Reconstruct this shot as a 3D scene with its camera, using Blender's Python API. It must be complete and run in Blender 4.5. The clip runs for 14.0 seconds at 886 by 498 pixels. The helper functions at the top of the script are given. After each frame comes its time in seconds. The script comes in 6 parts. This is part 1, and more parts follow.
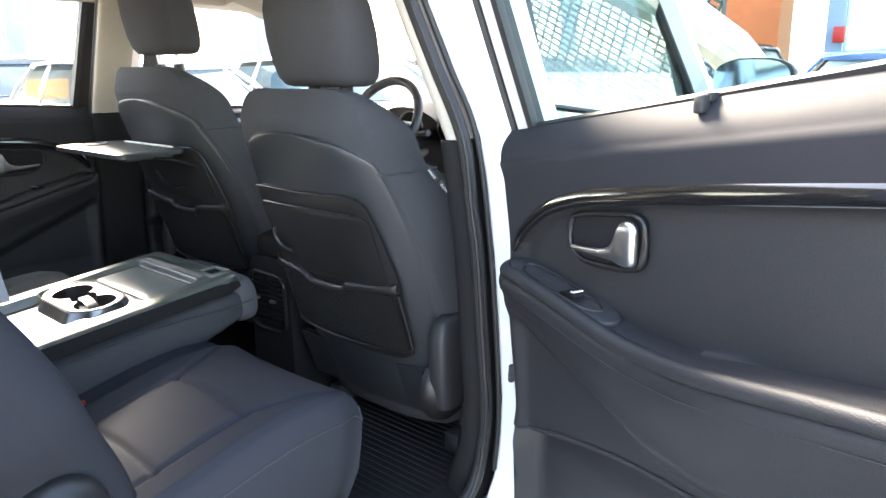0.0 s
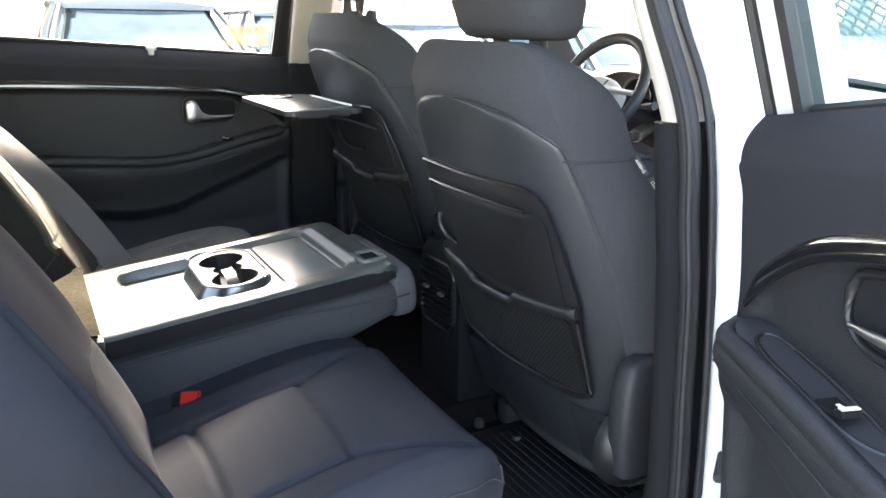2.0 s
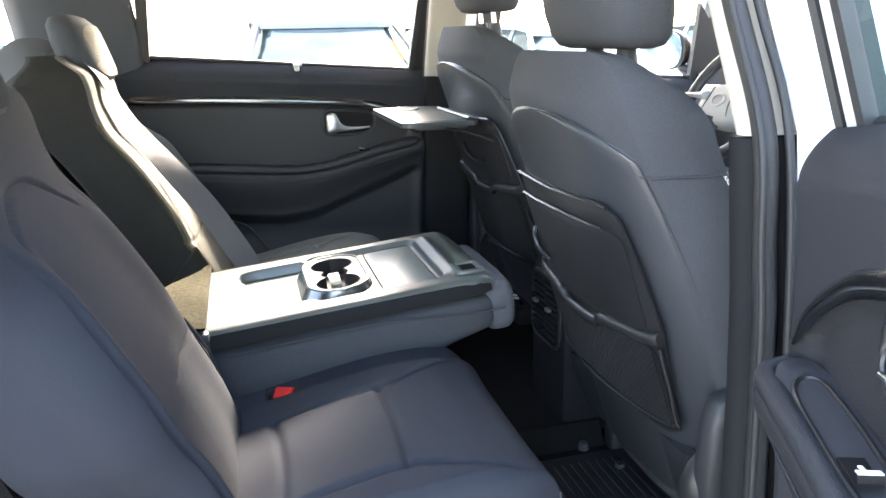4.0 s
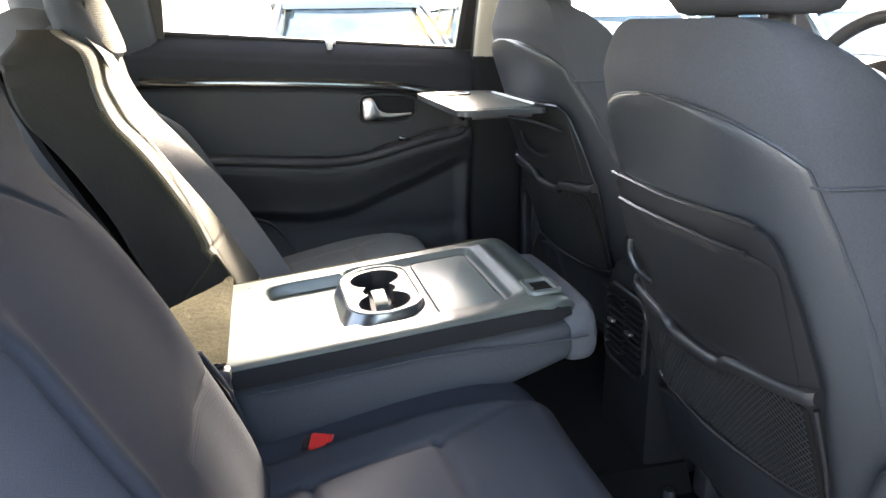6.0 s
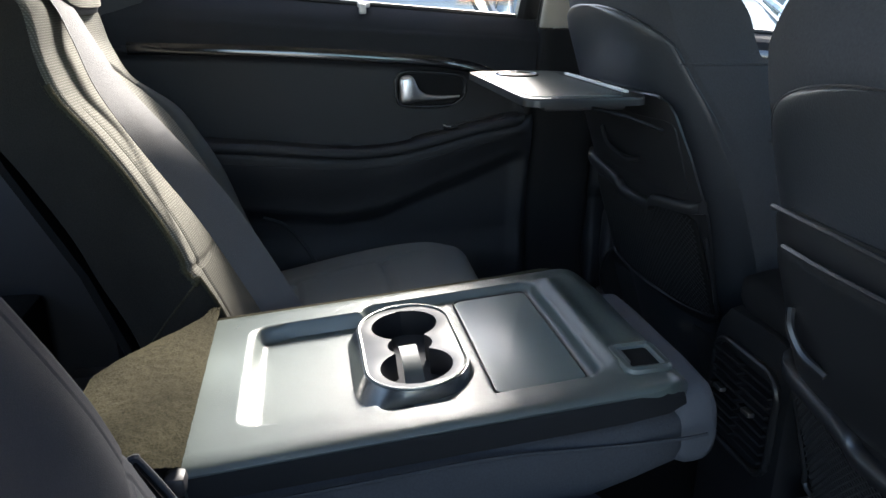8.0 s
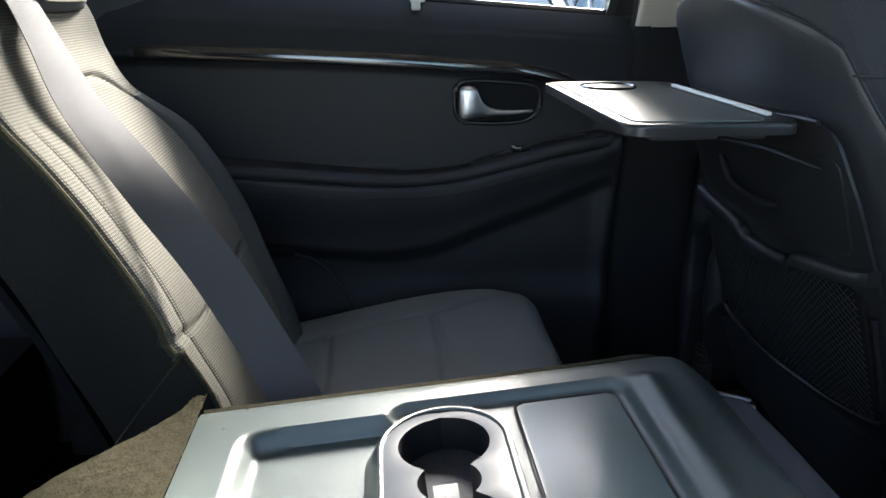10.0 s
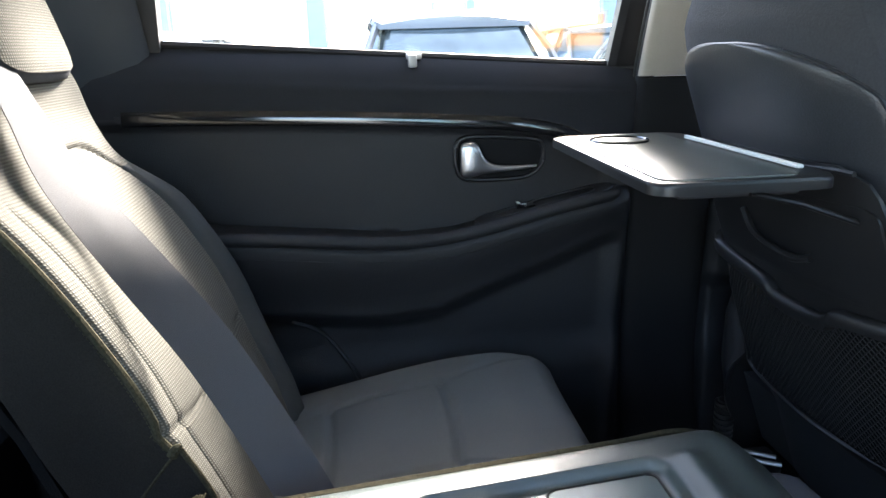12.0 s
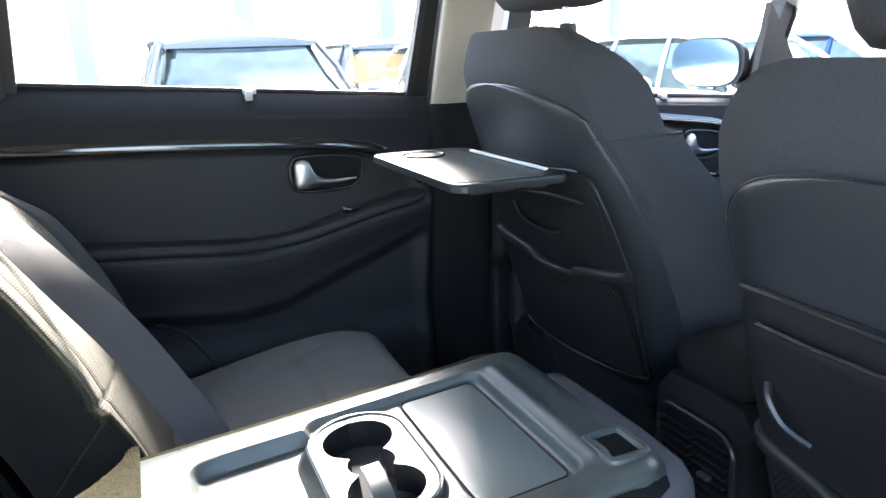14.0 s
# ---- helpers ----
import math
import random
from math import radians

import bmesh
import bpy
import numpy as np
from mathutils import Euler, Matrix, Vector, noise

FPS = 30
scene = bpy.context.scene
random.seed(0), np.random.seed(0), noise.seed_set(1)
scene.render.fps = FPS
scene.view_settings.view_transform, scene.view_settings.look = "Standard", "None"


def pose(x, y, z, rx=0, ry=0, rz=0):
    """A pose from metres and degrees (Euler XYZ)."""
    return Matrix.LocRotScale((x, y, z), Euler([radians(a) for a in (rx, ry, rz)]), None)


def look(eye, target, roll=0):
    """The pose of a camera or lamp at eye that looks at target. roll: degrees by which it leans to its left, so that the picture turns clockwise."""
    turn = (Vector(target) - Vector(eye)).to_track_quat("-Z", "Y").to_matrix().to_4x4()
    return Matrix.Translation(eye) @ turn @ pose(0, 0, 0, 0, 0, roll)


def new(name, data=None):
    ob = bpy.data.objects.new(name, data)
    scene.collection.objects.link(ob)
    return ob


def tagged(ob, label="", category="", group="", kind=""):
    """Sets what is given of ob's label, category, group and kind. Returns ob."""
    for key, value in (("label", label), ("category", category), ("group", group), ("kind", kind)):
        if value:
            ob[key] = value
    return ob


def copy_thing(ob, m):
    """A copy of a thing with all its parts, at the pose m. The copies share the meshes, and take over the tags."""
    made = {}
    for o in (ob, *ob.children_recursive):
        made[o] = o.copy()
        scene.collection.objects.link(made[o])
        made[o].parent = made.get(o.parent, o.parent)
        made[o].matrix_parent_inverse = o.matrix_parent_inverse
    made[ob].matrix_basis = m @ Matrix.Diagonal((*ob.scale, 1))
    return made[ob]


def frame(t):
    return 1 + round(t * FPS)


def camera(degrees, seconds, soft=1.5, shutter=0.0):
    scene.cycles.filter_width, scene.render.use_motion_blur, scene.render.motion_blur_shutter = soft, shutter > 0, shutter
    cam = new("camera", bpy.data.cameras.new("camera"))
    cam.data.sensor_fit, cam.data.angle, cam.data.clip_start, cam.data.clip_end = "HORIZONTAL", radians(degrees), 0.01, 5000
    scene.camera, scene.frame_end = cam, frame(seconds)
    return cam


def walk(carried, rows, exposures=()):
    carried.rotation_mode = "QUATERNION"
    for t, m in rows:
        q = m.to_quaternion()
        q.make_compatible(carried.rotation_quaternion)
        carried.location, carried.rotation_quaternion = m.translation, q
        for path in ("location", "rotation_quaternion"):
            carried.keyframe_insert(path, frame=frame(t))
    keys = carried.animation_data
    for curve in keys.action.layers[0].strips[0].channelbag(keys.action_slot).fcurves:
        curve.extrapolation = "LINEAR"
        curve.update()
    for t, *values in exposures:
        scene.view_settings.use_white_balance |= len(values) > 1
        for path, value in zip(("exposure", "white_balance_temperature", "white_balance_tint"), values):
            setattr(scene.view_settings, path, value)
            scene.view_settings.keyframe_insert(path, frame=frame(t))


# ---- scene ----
cam = camera(62.32, 14.0)
ROWS = [
    (0, 1.5383, -0.6719, 1.2512, 75.68, 0.89, 41.66),
    (0.5, 1.4952, -0.5510, 1.2457, 75.31, -0.31, 48.13),
    (1, 1.4579, -0.4640, 1.2373, 74.12, -0.67, 53.27),
    (1.5, 1.4048, -0.4195, 1.2284, 73.40, -0.27, 56.89),
    (2, 1.3296, -0.3779, 1.2287, 72.93, -0.59, 60.53),
    (2.5, 1.2780, -0.3313, 1.2296, 73.11, -0.45, 63.74),
    (3, 1.2941, -0.2815, 1.2359, 73.53, 0.79, 66.85),
    (3.5, 1.3448, -0.2465, 1.2306, 73.72, 0.94, 70.82),
    (4, 1.3788, -0.2340, 1.2292, 73.80, 1.09, 74.62),
    (6.5, 1.0336, -0.2476, 1.2029, 72.66, 0.86, 76.37),
    (7, 0.9480, -0.2426, 1.1985, 72.72, 0.04, 76.60),
    (9.5, 0.5637, -0.1254, 1.1613, 69.06, 0.12, 84.75),
    (10, 0.5061, -0.1326, 1.1653, 71.00, -0.07, 85.22),
    (10.5, 0.4646, -0.1427, 1.1672, 72.41, 0.61, 85.47),
    (11, 0.4428, -0.1492, 1.1701, 73.74, 1.51, 85.14),
    (11.5, 0.4392, -0.1442, 1.1697, 74.59, 1.72, 85.24),
    (12, 0.4446, -0.1527, 1.1726, 74.65, 1.67, 83.77),
    (12.5, 0.4753, -0.1702, 1.1822, 74.64, 2.15, 79.91),
    (13, 0.5399, -0.1966, 1.1950, 74.67, 2.64, 76.45),
    (13.5, 0.6245, -0.2404, 1.2032, 74.77, 2.34, 72.09),
    (14, 0.6977, -0.2772, 1.2189, 75.03, 1.93, 67.20),
]
EXPOSURES = [(0.0, 5.42, 7700, 14), (2.0, 5.54, 7800, 14.5), (4.2, 5.95, 7500, 14), (6.5, 5.76, 7800, 14.5), (7.0, 4.90, 6950, 12.5), (7.2, 4.66, 6800, 12), (9.3, 4.36, 6550, 10), (10.3, 4.66, 6550, 10.5), (11.0, 4.90, 6550, 11), (12.5, 5.18, 6600, 12.5), (14.0, 5.42, 6600, 13)]
walk(cam, [(t, pose(x, y, z, rx, ry, rz)) for t, x, y, z, rx, ry, rz in ROWS], EXPOSURES)

# ---- world and sun ----
world = bpy.data.worlds.new("sky")
scene.world = world
world.use_nodes = True
wn = world.node_tree.nodes
sky = wn.new("ShaderNodeTexSky")
sky.sky_type = "NISHITA"
sky.sun_disc = False
SUN = Vector((-1.0, 0.45, 0.78)).normalized()
sky.sun_elevation = math.asin(SUN.z)
sky.sun_rotation = math.atan2(SUN.x, SUN.y)
sky.dust_density = 1.6
wn["Background"].inputs[1].default_value = 0.05
world.node_tree.links.new(sky.outputs[0], wn["Background"].inputs[0])
sun = new("sun", bpy.data.lights.new("sun", "SUN"))
sun.data.energy, sun.data.angle, sun.data.color = 1.5, radians(17), (1.0, 0.96, 0.9)
sun.matrix_world = look(SUN * 40, (0, 0, 0))



# ---- materials ----
def material(name, color, rough=0.5, metal=0.0, grain=0.0, scale=300.0, bump=0.0, stain=0.0, spec=0.5, coat=0.0, coat_rough=0.08, kind="noise"):
    """A surface with fine grain (bump and tone), and a broader unevenness in tone and gloss."""
    m = bpy.data.materials.new(name)
    m.use_nodes = True
    n, l = m.node_tree.nodes, m.node_tree.links
    b = n["Principled BSDF"]
    b.inputs["Roughness"].default_value = rough
    b.inputs["Metallic"].default_value = metal
    b.inputs["Specular IOR Level"].default_value = spec
    b.inputs["Coat Weight"].default_value = coat
    b.inputs["Coat Roughness"].default_value = coat_rough
    co = n.new("ShaderNodeTexCoord")
    fine = n.new("ShaderNodeTexNoise")
    fine.inputs["Scale"].default_value = scale
    fine.inputs["Detail"].default_value = 3
    broad = n.new("ShaderNodeTexNoise")
    broad.inputs["Scale"].default_value = 6.0
    broad.inputs["Detail"].default_value = 4
    for t in (fine, broad):
        l.new(co.outputs["Object"], t.inputs["Vector"])
    tone = n.new("ShaderNodeMix")
    tone.data_type = "RGBA"
    tone.blend_type = "MIX"
    lo = tuple(c * (1 - grain) for c in color)
    hi = tuple(min(1, c * (1 + grain)) for c in color)
    tone.inputs[6].default_value = (*lo, 1)
    tone.inputs[7].default_value = (*hi, 1)
    source = fine.outputs["Fac"]
    if kind == "weave":
        w1 = n.new("ShaderNodeTexWave")
        w2 = n.new("ShaderNodeTexWave")
        w1.bands_direction, w2.bands_direction = "X", "Z"
        for w in (w1, w2):
            w.inputs["Scale"].default_value = scale
            w.inputs["Distortion"].default_value = 0.6
            l.new(co.outputs["Object"], w.inputs["Vector"])
        mul = n.new("ShaderNodeMath")
        mul.operation = "MULTIPLY"
        l.new(w1.outputs["Fac"], mul.inputs[0])
        l.new(w2.outputs["Fac"], mul.inputs[1])
        source = mul.outputs[0]
    elif kind == "leather":
        v = n.new("ShaderNodeTexVoronoi")
        v.inputs["Scale"].default_value = scale
        l.new(co.outputs["Object"], v.inputs["Vector"])
        source = v.outputs["Distance"]
    l.new(source, tone.inputs[0])
    dirt = n.new("ShaderNodeMix")
    dirt.data_type = "RGBA"
    dirt.blend_type = "MULTIPLY"
    ramp = n.new("ShaderNodeMapRange")
    ramp.inputs["From Min"].default_value = 0.35
    ramp.inputs["From Max"].default_value = 0.7
    ramp.inputs["To Min"].default_value = 1 - stain
    ramp.inputs["To Max"].default_value = 1.0
    l.new(broad.outputs["Fac"], ramp.inputs["Value"])
    dirt.inputs[0].default_value = 1.0
    l.new(tone.outputs[2], dirt.inputs[6])
    l.new(ramp.outputs[0], dirt.inputs[7])
    l.new(dirt.outputs[2], b.inputs["Base Color"])
    gl = n.new("ShaderNodeMapRange")
    gl.inputs["To Min"].default_value = max(0.02, rough - 0.06)
    gl.inputs["To Max"].default_value = min(1.0, rough + 0.08)
    l.new(broad.outputs["Fac"], gl.inputs["Value"])
    l.new(gl.outputs[0], b.inputs["Roughness"])
    if bump:
        bp = n.new("ShaderNodeBump")
        bp.inputs["Strength"].default_value = bump
        bp.inputs["Distance"].default_value = 0.001
        l.new(source, bp.inputs["Height"])
        l.new(bp.outputs[0], b.inputs["Normal"])
    return m


def glass_material(name, tint, rough=0.0, gloss_least=0.04):
    """A thin clear pane: mostly see-through, with a mirror-like gloss at a slant."""
    m = bpy.data.materials.new(name)
    m.use_nodes = True
    n, l = m.node_tree.nodes, m.node_tree.links
    n.remove(n["Principled BSDF"])
    clear, gloss, mix, fr = n.new("ShaderNodeBsdfTransparent"), n.new("ShaderNodeBsdfGlossy"), n.new("ShaderNodeMixShader"), n.new("ShaderNodeLayerWeight")
    fr.inputs[0].default_value = 0.5
    power, scale = n.new("ShaderNodeMath"), n.new("ShaderNodeMath")
    power.operation, scale.operation = "POWER", "MULTIPLY_ADD"
    power.inputs[1].default_value = 5.0
    scale.inputs[1].default_value, scale.inputs[2].default_value = 1 - gloss_least, gloss_least
    clear.inputs[0].default_value = (*tint, 1)
    gloss.inputs["Roughness"].default_value = rough
    l.new(fr.outputs["Facing"], power.inputs[0])
    l.new(power.outputs[0], scale.inputs[0])
    l.new(scale.outputs[0], mix.inputs[0])
    l.new(clear.outputs[0], mix.inputs[1])
    l.new(gloss.outputs[0], mix.inputs[2])
    l.new(mix.outputs[0], n["Material Output"].inputs[0])
    return m


def film_material(name, color, tint, amount):
    """A printed see-through film: part paint, part clear."""
    m = bpy.data.materials.new(name)
    m.use_nodes = True
    n, l = m.node_tree.nodes, m.node_tree.links
    clear, mix = n.new("ShaderNodeBsdfTransparent"), n.new("ShaderNodeMixShader")
    n["Principled BSDF"].inputs["Base Color"].default_value = (*color, 1)
    n["Principled BSDF"].inputs["Roughness"].default_value = 0.6
    clear.inputs[0].default_value = (*tint, 1)
    mix.inputs[0].default_value = amount
    l.new(clear.outputs[0], mix.inputs[1])
    l.new(n["Principled BSDF"].outputs[0], mix.inputs[2])
    l.new(mix.outputs[0], n["Material Output"].inputs[0])
    return m


PLASTIC = material("black grained plastic", (0.028, 0.028, 0.031), 0.5, grain=0.15, scale=900, bump=0.25, stain=0.15)
SOFT = material("soft grained door plastic", (0.0175, 0.0178, 0.0205), 0.55, grain=0.35, scale=700, bump=0.3, stain=0.12, spec=0.42, kind="leather")
PAD = material("matt grained door pad", (0.019, 0.0198, 0.024), 0.72, grain=0.15, scale=900, bump=0.06, stain=0.12, spec=0.2, kind="leather")
LEATHERETTE = material("dark leatherette", (0.024, 0.0265, 0.031), 0.40, grain=0.25, scale=520, bump=0.16, stain=0.15, spec=0.62, kind="leather")
NET = material("black elastic net", (0.015, 0.015, 0.016), 0.7, grain=0.2, scale=900, bump=0.1, spec=0.3)
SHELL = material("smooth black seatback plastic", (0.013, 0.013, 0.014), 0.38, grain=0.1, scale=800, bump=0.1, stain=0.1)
# dark trim plastic made paler and bluer to carry the window's glow
CORNER_LIT = material("slate grey corner trim", (0.050, 0.056, 0.066), 0.55, grain=0.1, scale=700, bump=0.1, stain=0.12, spec=0.5)
# rear seat cloth has sunlit colours for the left seat, shaded ones for the right
FABRIC_SHADED = material("dark grey woven seat cloth", (0.029, 0.032, 0.041), 0.9, grain=0.35, scale=1100, bump=0.5, stain=0.12, spec=0.25)
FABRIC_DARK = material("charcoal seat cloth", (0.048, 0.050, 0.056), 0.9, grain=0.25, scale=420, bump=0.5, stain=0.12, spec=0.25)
FABRIC_LIT = material("mid grey seat cloth", (0.135, 0.141, 0.134), 0.9, grain=0.3, scale=1100, bump=0.5, stain=0.12, spec=0.25)
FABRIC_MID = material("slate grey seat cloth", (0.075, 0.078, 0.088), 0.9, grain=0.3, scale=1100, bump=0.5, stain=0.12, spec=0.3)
FABRIC_BACK_SHADED = material("dark navy seat cloth", (0.0235, 0.0255, 0.0325), 0.9, grain=0.35, scale=1100, bump=0.5, stain=0.12, spec=0.25)
FABRIC_LOW_SHADED = material("slate ribbed cloth", (0.034, 0.038, 0.047), 0.9, grain=0.3, scale=100, bump=0.5, stain=0.12, spec=0.25, kind="weave")
# plain bolster cloth, darkened for the shade beside the door
FABRIC_SIDE_SHADED = material("plain grey bolster cloth", (0.060, 0.064, 0.062), 0.9, grain=0.3, scale=900, bump=0.4, stain=0.12, spec=0.25)
FABRIC_RIBBED_LIT = material("grey ribbed seat cloth", (0.135, 0.129, 0.108), 0.92, grain=0.42, scale=100, bump=0.6, stain=0.1, spec=0.2, kind="weave")
TRAY_GREY = material("grey grained tray plastic", (0.070, 0.088, 0.083), 0.29, grain=0.3, scale=1300, bump=0.4, stain=0.35, spec=0.8)
TRAY_INLAY = material("smooth grey tray inlay", (0.135, 0.172, 0.165), 0.36, grain=0.15, scale=1700, bump=0.2, stain=0.12, spec=1.0, coat=0.4, coat_rough=0.32)
TRAY_DARK = material("dark satin tray plastic", (0.04, 0.041, 0.043), 0.24, grain=0.12, scale=1200, bump=0.1, stain=0.2, spec=1.0, coat=0.6, coat_rough=0.15)
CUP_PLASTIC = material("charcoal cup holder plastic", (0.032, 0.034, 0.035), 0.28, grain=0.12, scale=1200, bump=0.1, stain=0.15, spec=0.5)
TRAY_RIM = material("charcoal grained tray rim", (0.06, 0.062, 0.064), 0.38, grain=0.15, scale=900, bump=0.3, stain=0.12, spec=0.6)
CARPET = material("olive brown carpet pile", (0.060, 0.054, 0.033), 0.98, grain=0.75, scale=330, bump=1.0, stain=0.5, spec=0.1)
SIDE_CARPET = material("dark brown seat back carpet", (0.030, 0.026, 0.022), 0.98, grain=0.5, scale=600, bump=0.9, stain=0.3, spec=0.1)
FLOOR_CARPET = material("black car carpet", (0.012, 0.0115, 0.011), 0.98, grain=0.5, scale=700, bump=0.9, stain=0.3, spec=0.1)
MATT_BLACK = material("matt black trim", (0.014, 0.014, 0.015), 0.8, grain=0.2, scale=700, bump=0.15, stain=0.15, spec=0.12)
MAT_RUBBER = material("black rubber", (0.014, 0.014, 0.015), 0.55, grain=0.2, scale=500, bump=0.2)
GLOSS_BLACK = material("piano black trim", (0.008, 0.008, 0.009), 0.1, grain=0.05, scale=50, coat=1.0)
CHROME = material("satin chrome", (0.62, 0.63, 0.65), 0.3, 1.0, grain=0.06, scale=80)
BRIGHT_GREY = material("pale grey line", (0.5, 0.5, 0.5), 0.5, grain=0.05)
BEIGE = material("beige pillar trim", (0.40, 0.365, 0.31), 0.75, grain=0.08, scale=600, bump=0.2, stain=0.08)
PAINT = material("white car paint", (0.78, 0.79, 0.8), 0.25, grain=0.02, scale=20, stain=0.04, coat=0.8)
RED = material("red buckle plastic", (0.62, 0.03, 0.025), 0.35, grain=0.05, scale=60)
BELT = material("grey belt webbing", (0.10, 0.096, 0.10), 0.7, grain=0.25, scale=500, bump=0.5, stain=0.08, spec=0.4, kind="weave")
WHITE_TAG = material("white tag cloth", (0.8, 0.8, 0.78), 0.8, grain=0.05)
YELLOW = material("yellow strap", (0.7, 0.5, 0.04), 0.6, grain=0.1)
GLASS = glass_material("clear car glass", (0.95, 0.97, 0.965))
GLASS_TEAL = glass_material("greenish car glass", (0.60, 0.75, 0.74), gloss_least=0.08)
STICKER = film_material("orange window film", (0.95, 0.70, 0.50), (0.98, 0.90, 0.82), 0.16)
PALE = film_material("cream window film", (0.9, 0.86, 0.78), (0.98, 0.94, 0.89), 0.12)
MIRROR = material("mirror", (0.42, 0.54, 0.58), 0.02, 1.0, grain=0.01, scale=10)


# ---- mesh helpers ----
def mesh_object(name, bm, mat, parent=None, label="", smooth=True, angle=35):
    bmesh.ops.recalc_face_normals(bm, faces=bm.faces)
    me = bpy.data.meshes.new(name)
    bm.to_mesh(me)
    bm.free()
    me.materials.append(mat)
    if smooth:
        me.polygons.foreach_set("use_smooth", [True] * len(me.polygons))
        me.set_sharp_from_angle(angle=radians(angle))
    ob = new(name, me)
    if parent is not None:
        ob.parent = parent
    if label:
        ob["label"] = label
    return ob


def part(name, bm, mat, parent, label="", angle=35):
    return mesh_object(name, bm, mat, parent, label, angle=angle)


def thing(name, label, category, group="", kind=""):
    ob = new(name)
    ob.empty_display_size = 0.1
    return tagged(ob, label, category, group, kind)


def loft(bm, rings, closed=True, cap=True):
    """Skin over a row of rings that have the same number of points."""
    rows = [[bm.verts.new(p) for p in r] for r in rings]
    n = len(rows[0])
    for a, b in zip(rows, rows[1:]):
        for i in range(n if closed else n - 1):
            j = (i + 1) % n
            bm.faces.new((a[i], a[j], b[j], b[i]))
    if cap and closed:
        bm.faces.new(rows[0])
        bm.faces.new(rows[-1])
    return rows


def tube(bm, pts, r, seg=8, closed=False, flat=1.0):
    """A round cord along the points; flat < 1 squashes it along its second axis."""
    pts = [Vector(p) for p in pts]
    rings = []
    n = len(pts)
    up = Vector((0.13, 0.21, 0.97)).normalized()
    for i, p in enumerate(pts):
        a = pts[(i - 1) % n] if (closed or i) else pts[i]
        b = pts[(i + 1) % n] if (closed or i < n - 1) else pts[i]
        d = (b - a).normalized()
        s = d.cross(up)
        if s.length < 1e-4:
            s = d.cross(Vector((1, 0, 0)))
        s.normalize()
        u = s.cross(d).normalized()
        rr = r[i] if isinstance(r, (list, tuple)) else r
        rings.append([p + rr * (math.cos(k * 2 * math.pi / seg) * s + flat * math.sin(k * 2 * math.pi / seg) * u) for k in range(seg)])
    if closed:
        rings.append(rings[0])
        rows = [[bm.verts.new(p) for p in q] for q in rings[:-1]]
        rows.append(rows[0])
        for a, b in zip(rows, rows[1:]):
            for i in range(seg):
                j = (i + 1) % seg
                bm.faces.new((a[i], a[j], b[j], b[i]))
    else:
        loft(bm, rings)


def smooth_path(pts, steps=6, closed=False):
    """Points on a Catmull-Rom curve through pts."""
    pts = [Vector(p) for p in pts]
    n = len(pts)
    out = []
    for i in range(n if closed else n - 1):
        if closed:
            a, b, c, d = pts[i - 1], pts[i], pts[(i + 1) % n], pts[(i + 2) % n]
        else:
            a, b, c, d = pts[max(i - 1, 0)], pts[i], pts[i + 1], pts[min(i + 2, n - 1)]
        for k in range(steps):
            t = k / steps
            out.append(0.5 * ((2 * b) + (c - a) * t + (2 * a - 5 * b + 4 * c - d) * t * t + (3 * b - a - 3 * c + d) * t * t * t))
    if not closed:
        out.append(pts[-1])
    return out


def box(bm, lo, hi, bevel=0.0, seg=2, m=None):
    """A box from corner to corner, with rounded edges."""
    lo, hi = Vector(lo), Vector(hi)
    r = bmesh.ops.create_cube(bm, size=1.0)
    vs = r["verts"]
    for v in vs:
        v.co = Vector((lo[i] + (v.co[i] + 0.5) * (hi[i] - lo[i]) for i in range(3)))
    if bevel:
        es = list({e for v in vs for e in v.link_edges})
        out = bmesh.ops.bevel(bm, geom=es, offset=bevel, segments=seg, affect="EDGES", profile=0.5)
        vs = list({v for f in out["faces"] for v in f.verts} | {v for v in vs if v.is_valid})
    if m is not None:
        for v in vs:
            v.co = m @ v.co
    return vs


def plate(bm, outline, lift, thick, bevel=0.003):
    """A plate with the outline (a, b), standing thick high; lift(a, b, h) puts each point in place."""
    top = [bm.verts.new((a, b, thick)) for a, b in outline]
    low = [bm.verts.new((a, b, 0)) for a, b in outline]
    n = len(outline)
    f = bm.faces.new(top)
    bm.faces.new(list(reversed(low)))
    for i in range(n):
        j = (i + 1) % n
        bm.faces.new((low[i], low[j], top[j], top[i]))
    vs = set(top + low)
    if bevel:
        out = bmesh.ops.bevel(bm, geom=list(f.edges), offset=bevel, segments=3, affect="EDGES", profile=0.5)
        vs = {v for v in vs if v.is_valid} | {v for q in out["faces"] for v in q.verts}
    for v in vs:
        v.co = lift(*v.co)


def sheet(bm, b0, b1, left, right, lift, thick, corner=0.02, edge=0.004, nb=26, na=18):
    """A thin moulded panel that follows a curved back: left(b) and right(b) give its sides, lift(a, b, h) its place."""
    rings = []
    for j in range(nb + 1):
        b = b0 + (b1 - b0) * j / nb
        c = max(0.0, corner - min(b - b0, b1 - b))
        inset = corner - math.sqrt(max(0.0, corner ** 2 - c ** 2))
        a0, a1 = left(b) + inset, right(b) - inset
        rim = thick - edge if j in (0, nb) else thick
        ring = [lift(a0, b, 0)] + [lift(a0 + (a1 - a0) * i / na, b, thick - edge if i in (0, na) else rim) for i in range(na + 1)] + [lift(a1, b, 0)]
        rings.append(ring)
    loft(bm, rings)


